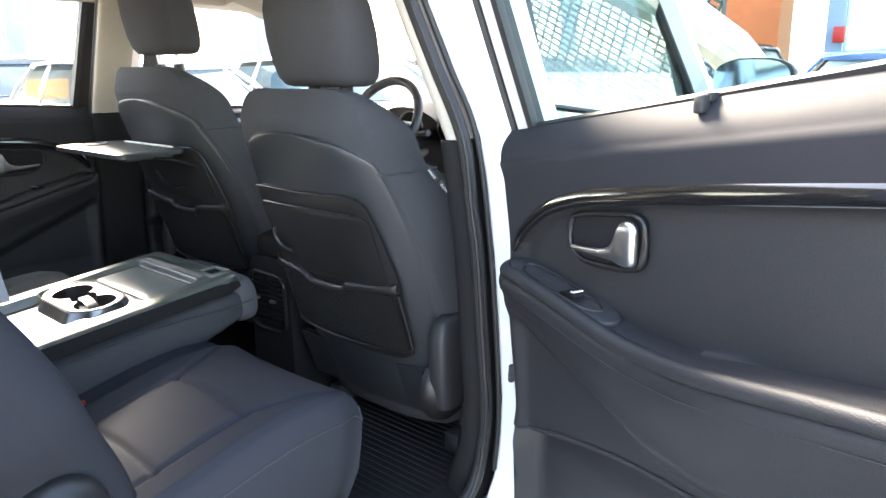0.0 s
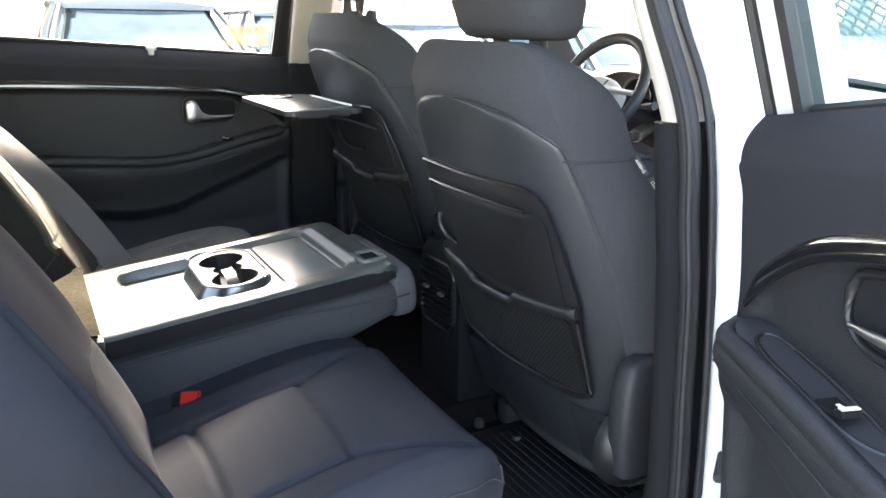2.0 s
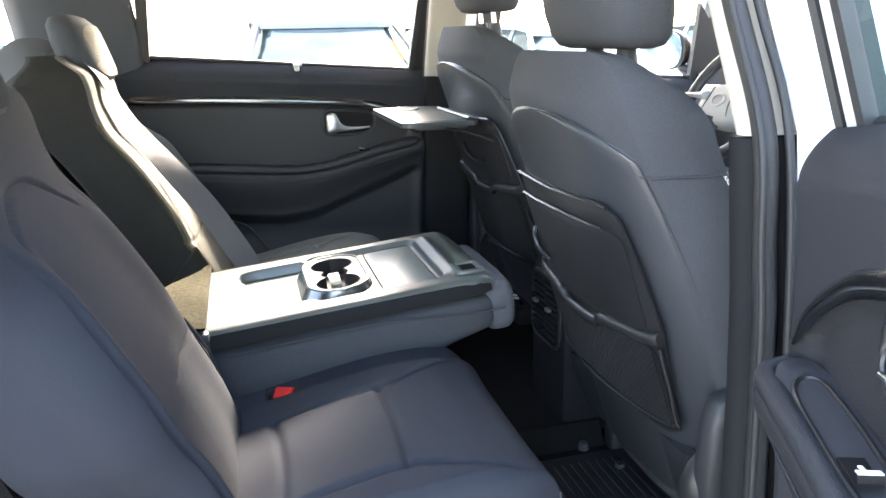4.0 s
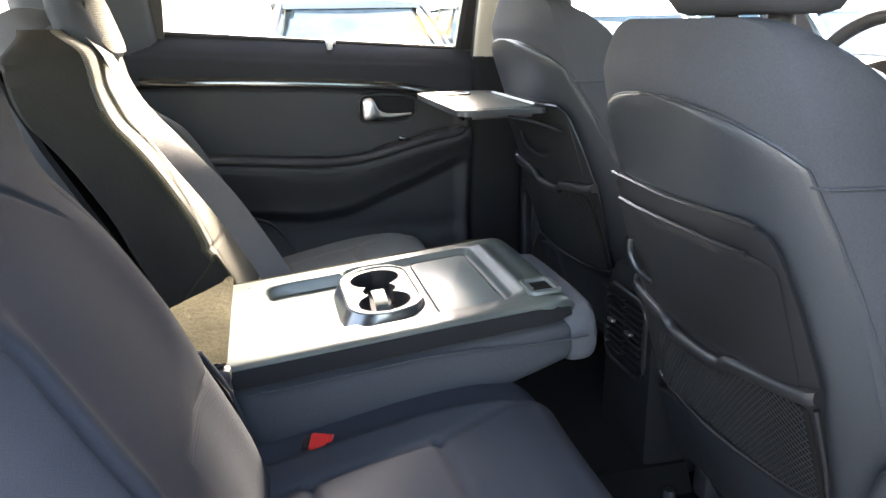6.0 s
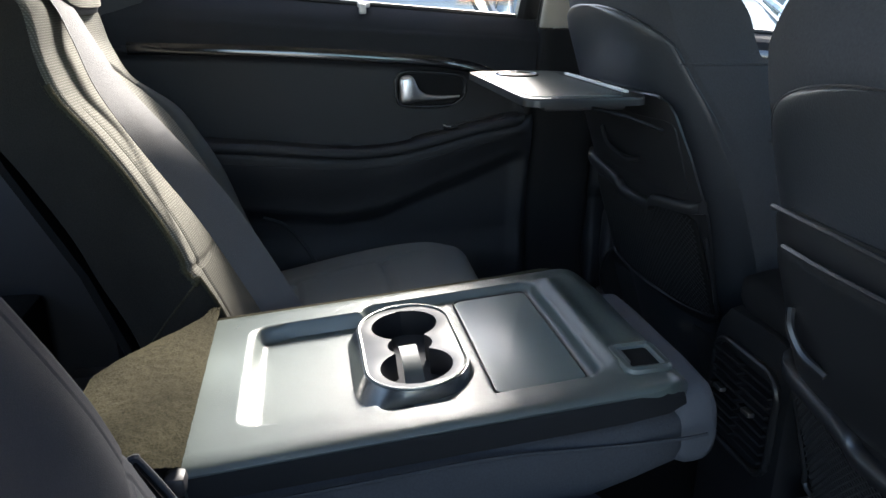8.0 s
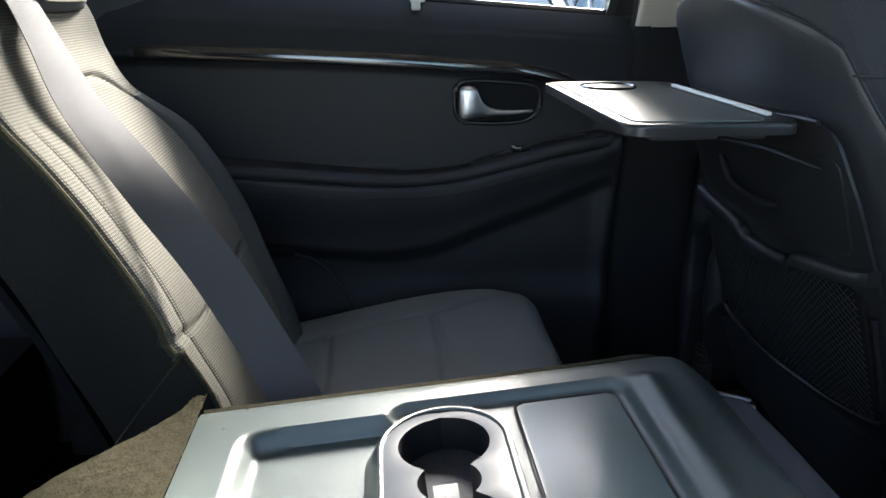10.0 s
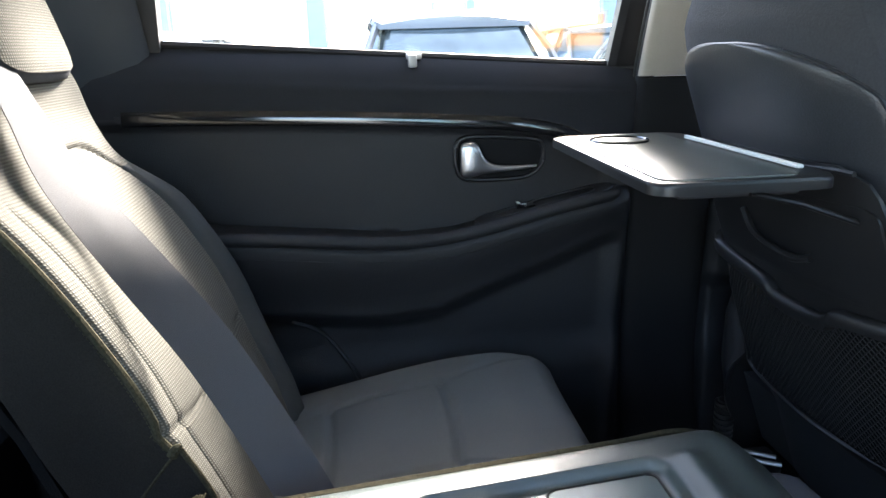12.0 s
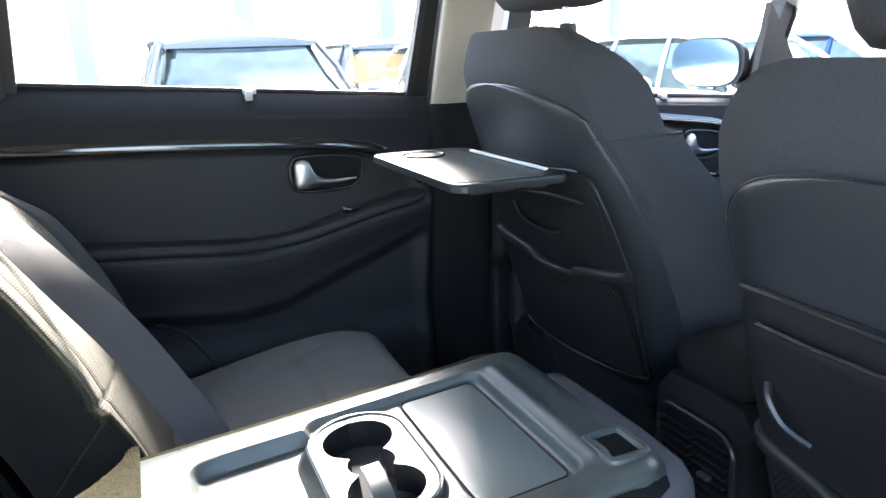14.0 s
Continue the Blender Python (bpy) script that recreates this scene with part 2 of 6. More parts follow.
def rounded(a0, b0, a1, b1, r, steps=5):
    """The outline of a rectangle with rounded corners."""
    pts = []
    for ca, cb, s in ((a1 - r, b1 - r, 0), (a0 + r, b1 - r, 1), (a0 + r, b0 + r, 2), (a1 - r, b0 + r, 3)):
        for k in range(steps + 1):
            q = (s + k / steps) * math.pi / 2
            pts.append((ca + r * math.cos(q), cb + r * math.sin(q)))
    return pts


def interp(x, pts):
    """Piecewise-linear curve through (x, y) pairs, eased at the knots."""
    if x <= pts[0][0]:
        return pts[0][1]
    for (a, p), (b, q) in zip(pts, pts[1:]):
        if x <= b:
            t = (x - a) / (b - a)
            return p + (q - p) * t
    return pts[-1][1]


def soft(x, pts, r=0.018):
    """The same curve with its knots rounded off over r."""
    return sum(interp(x + r * k / 3, pts) for k in range(-3, 4)) / 7


def grid_parts(rows, kind):
    """One bmesh for each kind of face of a grid of points; kind(j, i) names the face between rows j and j + 1."""
    out = {}
    for j in range(len(rows) - 1):
        for i in range(len(rows[0]) - 1):
            bm, seen = out.setdefault(kind(j, i), (bmesh.new(), {}))
            quad = []
            for q in ((j, i), (j, i + 1), (j + 1, i + 1), (j + 1, i)):
                if q not in seen:
                    seen[q] = bm.verts.new(rows[q[0]][q[1]])
                quad.append(seen[q])
            bm.faces.new(quad)
    return {k: v[0] for k, v in out.items()}


def step(x, a, b):
    t = min(1.0, max(0.0, (x - a) / (b - a)))
    return t * t * (3 - 2 * t)


def superring(cx, cy, cz, w, d, n=3.5, seg=28, shape=None, tilt=0.0):
    """A level ring, a rounded rectangle w wide and d deep (half sizes); shape(s) moves the front at s (-1 to 1) forward."""
    out = []
    for k in range(seg):
        q = 2 * math.pi * k / seg
        c, s = math.cos(q), math.sin(q)
        x = w * math.copysign(abs(c) ** (2 / n), c)
        y = d * math.copysign(abs(s) ** (2 / n), s)
        if shape and s > 0:
            y += shape(x / w) * s
        out.append((cx + x, cy + y, cz + tilt * y))
    return out


# ---- car shell ----
def seal_x(z):
    return interp(z, [(0.42, 0.725), (0.5, 0.752), (0.648, 0.763), (0.917, 0.745), (1.126, 0.713), (1.36, 0.598), (1.56, 0.5)])


PILLAR_Y = 0.303
shell = thing("car_body", "white car body shell with dark carpet and pale headlining", "car body", kind="structure")
bm = bmesh.new()
box(bm, (-0.80, -1.35, 0.33), (0.745, 1.55, 0.385), 0.01)
part("floor_carpet", bm, FLOOR_CARPET, shell)
bm = bmesh.new()
loft(bm, [[(-0.13, y, 0.384), (-0.10, y, 0.43), (0.10, y, 0.43), (0.13, y, 0.384)] for y in (-0.4, 0.45)])
part("floor_tunnel", bm, FLOOR_CARPET, shell)
bm = bmesh.new()
rings = []
for y in (-1.4, -1.0, -0.4, 0.3, 0.9, 1.15):
    h = 1.57 - 0.05 * max(0, (y - 0.5)) ** 2 - 0.05 * max(0, (-y - 0.6)) ** 2
    rings.append([(x, y, h - 0.10 * abs(x / 0.64) ** 3) for x in [-0.64 + 0.064 * k for k in range(21)]])
loft(bm, rings, closed=False)
bmesh.ops.solidify(bm, geom=bm.faces[:], thickness=-0.03)
part("headliner", bm, BEIGE, shell, "pale beige headlining")
bm = bmesh.new()
rings = []
for y in (-1.45, -1.0, -0.4, 0.3, 0.9, 1.15):
    h = 1.61 - 0.05 * max(0, (y - 0.5)) ** 2 - 0.05 * max(0, (-y - 0.6)) ** 2
    rings.append([(x, y, h - 0.11 * abs(x / 0.66) ** 3) for x in [-0.66 + 0.066 * k for k in range(21)]])
loft(bm, rings, closed=False)
bmesh.ops.solidify(bm, geom=bm.faces[:], thickness=-0.012)
part("roof_panel", bm, PAINT, shell)
for s in (-1, 1):
    # pillar between the doors: dark below the belt line, pale above
    def pillar_ring(x, y, z, w, dep, n=3.0):
        return [(s * (x - w / 2 + w / 2 * math.copysign(abs(math.cos(q)) ** (2 / n), math.cos(q))), y + dep / 2 + dep / 2 * math.copysign(abs(math.sin(q)) ** (2 / n), math.sin(q)), z) for q in [2 * math.pi * k / 24 for k in range(24)]]
    bm = bmesh.new()
    loft(bm, [pillar_ring(seal_x(z) + 0.004, PILLAR_Y - 0.024, z, 0.05 + 0.03 * step(z, 0.6, 0.4), 0.14) for z in (0.39, 0.45, 0.55, 0.65, 0.75, 0.85, 0.95, 1.05, 1.118)])
    part("lower_pillar_trim", bm, MATT_BLACK, shell, angle=60)
    bm = bmesh.new()
    loft(bm, [pillar_ring(seal_x(z) + 0.004, PILLAR_Y - 0.022 - 0.02 * (z - 1.12), z, 0.034, 0.105) for z in (1.121, 1.16, 1.2, 1.25, 1.3, 1.36, 1.42, 1.48, 1.53)])
    part("upper_pillar_trim", bm, BEIGE, shell, "beige upper pillar trim", angle=60)
    # painted door jamb outside it
    bm = bmesh.new()
    rings = []
    for z in (0.30, 0.36, 0.42, 0.48, 0.56, 0.65, 0.78, 0.92, 1.03, 1.126, 1.19, 1.25, 1.30, 1.36, 1.43, 1.5):
        x = seal_x(z) + 0.018
        w = 0.105 if z < 1.1 else 0.085
        y = PILLAR_Y + 0.02 - 0.02 * max(0, z - 1.12)
        rings.append([(s * (x - 0.004), y + 0.03, z), (s * x, y + 0.006, z), (s * (x + 0.006), y, z), (s * (x + 0.04), y + 0.007, z), (s * (x + w - 0.01), y + 0.022, z), (s * (x + w), y + 0.028, z), (s * (x + w + 0.003), y + 0.04, z), (s * (x + w), y + 0.105, z), (s * x, y + 0.105, z)])
    loft(bm, rings)
    part("door_jamb", bm, PAINT, shell, "white painted door jamb", angle=40)
    # weather seal round the opening: a fat lip and a thin rib
    way = [(s * (seal_x(z) + 0.006), PILLAR_Y - 0.006 - 0.02 * max(0, z - 1.12), z) for z in (1.5, 1.36, 1.25, 1.126, 1.0, 0.917, 0.78, 0.648, 0.56)]
    way += [(s * 0.756, PILLAR_Y - 0.030, 0.475), (s * 0.752, PILLAR_Y - 0.105, 0.437), (s * 0.749, 0.03, 0.43), (s * 0.749, -0.5, 0.43)]
    bm = bmesh.new()
    tube(bm, smooth_path(way, 8), 0.0125, 14)
    part("door_seal", bm, MAT_RUBBER, shell, "black rubber door seal", angle=60)
    bm = bmesh.new()
    tube(bm, smooth_path([Vector(p) + Vector((s * 0.009, -0.0105, 0)) for p in way], 8), 0.0042, 8)
    part("seal_rib", bm, MAT_RUBBER, shell, angle=60)
    bm = bmesh.new()
    tube(bm, smooth_path([(s * (seal_x(z) + 0.022), PILLAR_Y + 0.012 - 0.02 * max(0, z - 1.12), z) for z in (1.5, 1.36, 1.25, 1.126, 0.917, 0.648, 0.5)], 6), 0.005, 8)
    part("door_seal", bm, MAT_RUBBER, shell, angle=60)
    # sill under the door
    bm = bmesh.new()
    loft(bm, [[(s * 0.735, y, 0.26), (s * 0.735, y, 0.415), (s * 0.765, y, 0.425), (s * 0.83, y, 0.40), (s * 0.86, y, 0.36), (s * 0.85, y, 0.26)] for y in (-0.75, -0.3, 0.2, 0.42)])
    part("door_sill", bm, PAINT, shell)
    bm = bmesh.new()
    box(bm, (min(s * 0.66, s * 0.74), -0.7, 0.385), (max(s * 0.66, s * 0.74), 0.30, 0.435), 0.012)
    part("sill_trim", bm, PLASTIC, shell)
    # roof rail
    bm = bmesh.new()
    tube(bm, [(s * 0.655, y, 1.475 - 0.05 * max(0, y - 0.5) ** 2) for y in (-1.4, -0.8, 0, 0.6, 1.1)], 0.045, 8)
    part("roof_rail", bm, BEIGE, shell)
    # rear side wall behind the rear door, with the small rear window left open
    bm = bmesh.new()
    box(bm, (min(s * 0.70, s * 0.80), -1.45, 0.38), (max(s * 0.70, s * 0.80), -0.60, 1.17), 0.03)
    part("rear_side_panel", bm, PLASTIC, shell)
    bm = bmesh.new()
    rings = []
    for z in (1.04, 1.12, 1.17, 1.22, 1.28, 1.34, 1.40, 1.46, 1.53):
        x, y = 0.742 - 0.33 * (z - 1.15), -0.462 - 0.06 * (z - 1.15)
        rings.append([(s * (x + 0.02), y, z), (s * (x - 0.004), y - 0.004, z), (s * (x - 0.016), y - 0.02, z), (s * (x - 0.030), y - 0.07, z), (s * (x - 0.045), y - 0.14, z), (s * (x - 0.055), y - 0.24, z), (s * (x - 0.03), y - 0.28, z), (s * (x + 0.02), y - 0.28, z)])
    loft(bm, rings)
    # window light on this panel is put into its colour
    part("rear_pillar", bm, CORNER_LIT, shell, "smooth dark corner panel behind the window", angle=60)
    # front pillar
    bm = bmesh.new()
    tube(bm, [(s * 0.75, 1.80, 1.07), (s * 0.70, 1.45, 1.27), (s * 0.66, 1.12, 1.375), (s * 0.63, 0.93, 1.42), (s * 0.61, 0.72, 1.485)], [0.05, 0.045, 0.04, 0.04, 0.05], 8)
    part("front_pillar", bm, BEIGE, shell, "pale front pillar trim")
    bm = bmesh.new()
    tube(bm, [(s * 0.79, 1.82, 1.09), (s * 0.735, 1.47, 1.295), (s * 0.69, 1.13, 1.405), (s * 0.64, 0.72, 1.51)], [0.04, 0.035, 0.035, 0.04], 8)
    part("front_pillar", bm, PAINT, shell)
bm = bmesh.new()
box(bm, (-0.75, -1.47, 0.36), (0.75, -1.42, 1.05), 0.02)
part("tailgate_lower", bm, PLASTIC, shell)
bm = bmesh.new()
loft(bm, [[(x, -1.46 + 0.35 * (z - 1.0), z) for x in (-0.66, 0.66)] for z in (1.05, 1.6)], closed=False)
bmesh.ops.solidify(bm, geom=bm.faces[:], thickness=0.004)
ob = part("rear_window", bm, GLASS, shell)
ob.visible_shadow = False
bm = bmesh.new()
loft(bm, [[(0.98 * x, 1.92 - 0.3 * abs(x) ** 2 - 2.35 * (z - 1.05), z) for x in [-0.7 + 0.14 * k for k in range(11)]] for z in (1.03, 1.3, 1.5)], closed=False)
bmesh.ops.solidify(bm, geom=bm.faces[:], thickness=0.004)
ob = part("windscreen", bm, GLASS, shell)
ob.visible_shadow = False
bm = bmesh.new()
loft(bm, [[(-0.85, 1.72, z0), (-0.8, 2.45, z0 - 0.08), (0.8, 2.45, z0 - 0.08), (0.85, 1.72, z0)] for z0 in (0.45, 0.98)])
part("bonnet", bm, PAINT, shell)
# wings, bumpers and rear quarters
for s in (-1, 1):
    bm = bmesh.new()
    rings = []
    for y, x, top in ((1.24, 0.875, 1.06), (1.5, 0.885, 1.06), (1.8, 0.88, 1.03), (2.1, 0.86, 0.95), (2.4, 0.80, 0.86)):
        rings.append([(s * 0.70, y, top), (s * (x - 0.05), y, top - 0.02), (s * x, y, top - 0.12), (s * x, y, 0.58), (s * (x - 0.02), y, 0.50), (s * 0.72, y, 0.50)])
    loft(bm, rings)
    part("front_wing", bm, PAINT, shell, "white front wing")
    bm = bmesh.new()
    rings = []
    for y, x, top in ((-0.66, 0.87, 1.14), (-1.0, 0.88, 1.16), (-1.35, 0.85, 1.17), (-1.52, 0.76, 1.15)):
        rings.append([(s * 0.795, y, top), (s * (x - 0.03), y, top - 0.02), (s * x, y, 0.95), (s * x, y, 0.56), (s * (x - 0.03), y, 0.42), (s * 0.795, y, 0.42)])
    loft(bm, rings)
    part("rear_quarter", bm, PAINT, shell, "white rear quarter panel")
for y0, y1, z0, z1, name in ((2.36, 2.56, 0.14, 0.56, "front_bumper"), (-1.66, -1.50, 0.14, 0.60, "rear_bumper")):
    bm = bmesh.new()
    box(bm, (-0.82, y0, z0), (0.82, y1, z1), 0.06, 3)
    part(name, bm, PAINT, shell)
bm = bmesh.new()
box(bm, (-0.74, -1.56, 0.56), (0.74, -1.48, 1.08), 0.03, 2)
part("tailgate", bm, PAINT, shell)
bm = bmesh.new()
box(bm, (-0.55, 2.42, 0.58), (0.55, 2.47, 0.80), 0.02, 2)
part("grille", bm, SHELL, shell)
# luggage floor behind the rear seats
bm = bmesh.new()
box(bm, (-0.69, -1.42, 0.40), (0.69, -0.72, 0.62), 0.02)
part("luggage_floor", bm, FLOOR_CARPET, shell)


# ---- doors ----
def sill_z(u):
    return 1.140 + 0.0716 * u


TRIM = [(0.042, 0.965), (0.056, 0.99), (0.085, 1.015), (0.13, 1.040), (0.193, 1.055), (0.257, 1.062), (0.427, 1.074), (0.62, 1.083), (0.814, 1.088), (0.95, 1.09)]
ARM = [(0.0, 0.925), (0.058, 0.928), (0.16, 0.908), (0.253, 0.884), (0.32, 0.870), (0.40, 0.866), (0.526, 0.878), (0.71, 0.895), (0.95, 0.91)]
POCKET = [(0.0, 0.88), (0.06, 0.865), (0.156, 0.824), (0.251, 0.789), (0.347, 0.75), (0.442, 0.74), (0.645, 0.762), (0.95, 0.77)]

MAP_POCKET = [(0.0, 0.655), (0.05, 0.666), (0.12, 0.677), (0.245, 0.698), (0.345, 0.702), (0.5, 0.70)]


def arm_reach(u):
    """How far the arm rest stands out of the lining."""
    return (0.052 + 0.016 * step(u, 0.33, 0.50) - 0.02 * step(u, 0.80, 0.95)) * (0.15 + 0.85 * step(u, 0.012, 0.07))


def door_w(u, z):
    """How far the lining stands in from the door's base plane."""
    s, t, a, p = sill_z(u), interp(u, TRIM), interp(u, ARM), interp(u, POCKET)
    w = 0.034
    e = (z - s + 0.045) / 0.045
    w -= 0.027 * max(0.0, e) ** 1.6 + 0.004 * step(e, -0.06, 0.06)         # top ledge slopes down from the glass to a crease
    w -= 0.014 * step(z, t - 0.012, t - 0.020) * step(u, 0.03, 0.07)    # insert set back below the trim strip
    w += 0.005 * math.exp(-((z - t + 0.019) / 0.004) ** 2) * step(u, 0.05, 0.1)   # bead along the insert's edge
    # arm rest: flat top, round nose, then drawn back under it
    amp = arm_reach(u)
    t = min(1.0, max(0.0, (a + 0.018 - z) / 0.026))
    bulge = math.sqrt(1 - (1 - t) ** 2)
    w += bulge * amp
    w -= 0.36 * amp * step(z, a - 0.010, p + 0.012) * bulge
    w -= (0.64 * amp - 0.004) * step(z, p + 0.016, p - 0.026) * bulge
    w -= 0.05 * max(0.0, min(0.16, p - z))
    w += 0.014 * step(z, 0.70, 0.62)
    w -= 0.022 * (1 - step(((u - 0.24) / 0.068) ** 4 + ((z - 0.999) / 0.033) ** 4, 0.5, 1.0))
    return w


def car_door(name, place, label, glass_front=0.055, length=0.95, lean=0.3, handle=True, frame_rear=0.80, top=1.50, clear=GLASS, edge=PAINT, pocket=False, rake=0.0):
    """A car door seen from inside: lining, trim strip, handle, arm rest, switch, glass and frame. place(u, w, z) gives its points."""
    d = thing(name, label, "car door", "doors of the car")
    nu, nz = 130, 150

    def lining(u, z):
        if not pocket:
            return door_w(u, z)
        rim = interp(u, MAP_POCKET)
        return door_w(u, z) - 0.046 * step(z, rim + 0.002, rim - 0.007) * step(u, 0.03, 0.05) * (1 - step(u, 0.44, 0.51))
    rows = []
    for i in range(nz + 1):
        row = []
        for k in range(nu + 1):
            u0 = length * k / nu
            shelf = interp(u0, ARM) + 0.0185
            if i <= 100:
                z = shelf - (shelf - 0.47) * (1 - i / 100) ** 1.4
            else:
                z = shelf + (sill_z(u0) - shelf) * (i - 100) / (nz - 100)
            off = -0.010 - (0.030 * step(z, 1.06, 1.135) if pocket else 0.0) + 0.020 * step(z, 1.10, 0.95) + 0.012 * step(z, 0.92, 0.68) + 0.008 * step(z, 0.70, 0.5)
            u = off + (length - off) * k / nu
            e = 0.022 * (1 - step(u - off, 0.0, 0.02)) + 0.02 * (1 - step(length - u, 0.0, 0.02))
            row.append((u, z, place(u, lining(u, z) - e, z)))
        rows.append(row)

    def upper(j, i):
        u, z, p = rows[j][i]
        return "pad" if z > interp(u, TRIM) - 0.006 or u < 0.047 and z > interp(u, ARM) + 0.03 else "lining"
    bms = grid_parts([[p for u, z, p in r] for r in rows], upper)
    bm = bms["lining"]
    rows = [[bm.verts.new(p) for u, z, p in r] for r in rows]
    # close the lining's rim to a back sheet
    rim = rows[0] + [r[-1] for r in rows[1:]] + list(reversed(rows[-1][:-1])) + [r[0] for r in reversed(rows[1:-1])]
    us = [(length * k / nu, 0.47) for k in range(nu + 1)] + [(length, 0.47 + (sill_z(length) - 0.47) * i / nz) for i in range(1, nz + 1)]
    us += [(length * k / nu, sill_z(length * k / nu)) for k in range(nu - 1, -1, -1)] + [(0.0, 0.47 + (sill_z(0) - 0.47) * i / nz) for i in range(nz - 1, 0, -1)]
    low = [bm.verts.new(place(u, -0.035, z)) for u, z in us]
    n = len(rim)
    for k in range(n):
        bm.faces.new((rim[k], rim[(k + 1) % n], low[(k + 1) % n], low[k]))
    bmesh.ops.delete(bm, geom=[v for v in bm.verts if not v.link_faces], context="VERTS")
    bmesh.ops.remove_doubles(bm, verts=bm.verts, dist=0.00005)
    part("door_lining", bm, SOFT, d, "dark grained moulded lining", angle=50)
    part("upper_pad", bms["pad"], PAD, d, "matt dark pad below the window", angle=50)
    # outer skin
    bm = bmesh.new()
    rings = []
    for u in (-0.012, 0.0, 0.2, 0.5, 0.8, length + 0.01):
        s = sill_z(u)
        rings.append([place(u, -0.03, s - 0.004), place(u, -0.095, s - 0.01), place(u, -0.125, 0.98), place(u, -0.135, 0.8), place(u, -0.12, 0.55), place(u, -0.10, 0.36), place(u, -0.03, 0.36)])
    loft(bm, rings)
    part("outer_skin", bm, PAINT, d, "white painted outer panel")
    # kick edge below the lining
    bm = bmesh.new()
    loft(bm, [[place(u, -0.03, 0.365), place(u, -0.006, 0.37), place(u, -0.004, 0.468), place(u, -0.03, 0.47)] for u in (0.0, length)])
    part("lower_edge", bm, edge, d)
    # glossy strip that curves down at its front end
    bm = bmesh.new()
    path = smooth_path([(u, z, 0) for u, z in TRIM if u < length - 0.02], 6)
    rings = []
    for k, p in enumerate(path):
        q0, q1 = path[max(0, k - 1)], path[min(len(path) - 1, k + 1)]
        t = Vector((q1.x - q0.x, q1.y - q0.y)).normalized()
        nrm = Vector((-t.y, t.x))
        h = 0.0125 * min(1.0, 0.3 + k / 8)
        ring = []
        for j in range(10):
            q = 2 * math.pi * j / 10
            a = h * math.cos(q)
            u, z = p.x + nrm.x * a, p.y + nrm.y * a - 0.004
            ring.append(place(u, 0.0335 + 0.0035 * math.sin(q) - 0.0022 * math.cos(q), z))
        rings.append(ring)
    loft(bm, rings)
    part("trim_strip", bm, GLOSS_BLACK, d, "glossy black trim strip")
    # handle recess and lever
    if handle:
        outline = smooth_path([(0.166, 1.002, 0), (0.172, 0.983, 0), (0.196, 0.967, 0), (0.25, 0.964, 0), (0.297, 0.968, 0), (0.309, 0.985, 0), (0.309, 1.018, 0), (0.295, 1.033, 0), (0.24, 1.033, 0), (0.183, 1.027, 0), (0.17, 1.018, 0)], 4, closed=True)
        bm = bmesh.new()
        tube(bm, [place(p.x, 0.0255, p.y) for p in outline], 0.0048, 10, closed=True, flat=0.8)
        bezel = part("handle_bezel", bm, SHELL, d, "glossy black handle bezel")
        bm = bmesh.new()
        c = Vector((0.24, 0.998, 0))
        rings = [[place(c.x + (p.x - c.x) * f, w, c.y + (p.y - c.y) * f) for p in outline] for f, w in ((1.0, 0.0235), (0.96, 0.012), (0.88, 0.003), (0.02, 0.001))]
        loft(bm, rings)
        part("recess", bm, MATT_BLACK, bezel)
        bm = bmesh.new()
        lever = [(0.180, 0.9850, 0.0022, 0.002), (0.200, 0.9835, 0.0035, 0.003), (0.225, 0.9825, 0.0048, 0.004), (0.245, 0.983, 0.0062, 0.005), (0.258, 0.985, 0.0095, 0.006), (0.266, 0.989, 0.0140, 0.007), (0.271, 0.994, 0.020, 0.008), (0.276, 0.998, 0.0255, 0.0088), (0.284, 0.9995, 0.0285, 0.0092), (0.294, 0.999, 0.0285, 0.0085), (0.301, 0.998, 0.026, 0.0065), (0.304, 0.997, 0.020, 0.003)]
        path = smooth_path([(u, z, 0) for u, z, hh, ww in lever], 3)
        sizes = smooth_path([(hh, ww, 0) for u, z, hh, ww in lever], 3)
        rings = []
        for p, q_ in zip(path, sizes):
            rings.append([place(p.x, 0.0335 + q_.y * math.copysign(abs(math.sin(q)) ** 0.75, math.sin(q)), p.y + q_.x * math.copysign(abs(math.cos(q)) ** 0.55, math.cos(q))) for q in [2 * math.pi * j / 20 for j in range(20)]])
        loft(bm, rings)
        part("handle", bm, CHROME, d, "satin chrome door handle", angle=60)
        # window switch pad on the arm rest's front end
        bm = bmesh.new()
        arm_top = lambda u, w, h: Vector(place(u, w, interp(u, ARM) + 0.017 + h - 0.12 * (w - 0.03)))
        plate(bm, [(p.x, p.y) for p in smooth_path([(0.052, 0.040, 0), (0.058, 0.028, 0), (0.09, 0.020, 0), (0.16, 0.018, 0), (0.24, 0.020, 0), (0.276, 0.026, 0), (0.282, 0.044, 0), (0.26, 0.062, 0), (0.18, 0.070, 0), (0.10, 0.066, 0), (0.062, 0.054, 0)], 4, closed=True)], arm_top, 0.006, 0.002)
        pad = part("switch_panel", bm, PLASTIC, d)
        bm = bmesh.new()
        tube(bm, [arm_top(p.x, p.y, 0.006) for p in smooth_path([(0.085, 0.040, 0), (0.10, 0.029, 0), (0.16, 0.027, 0), (0.235, 0.029, 0), (0.25, 0.042, 0), (0.22, 0.056, 0), (0.14, 0.058, 0), (0.098, 0.053, 0)], 4, closed=True)], 0.0022, 6, closed=True)
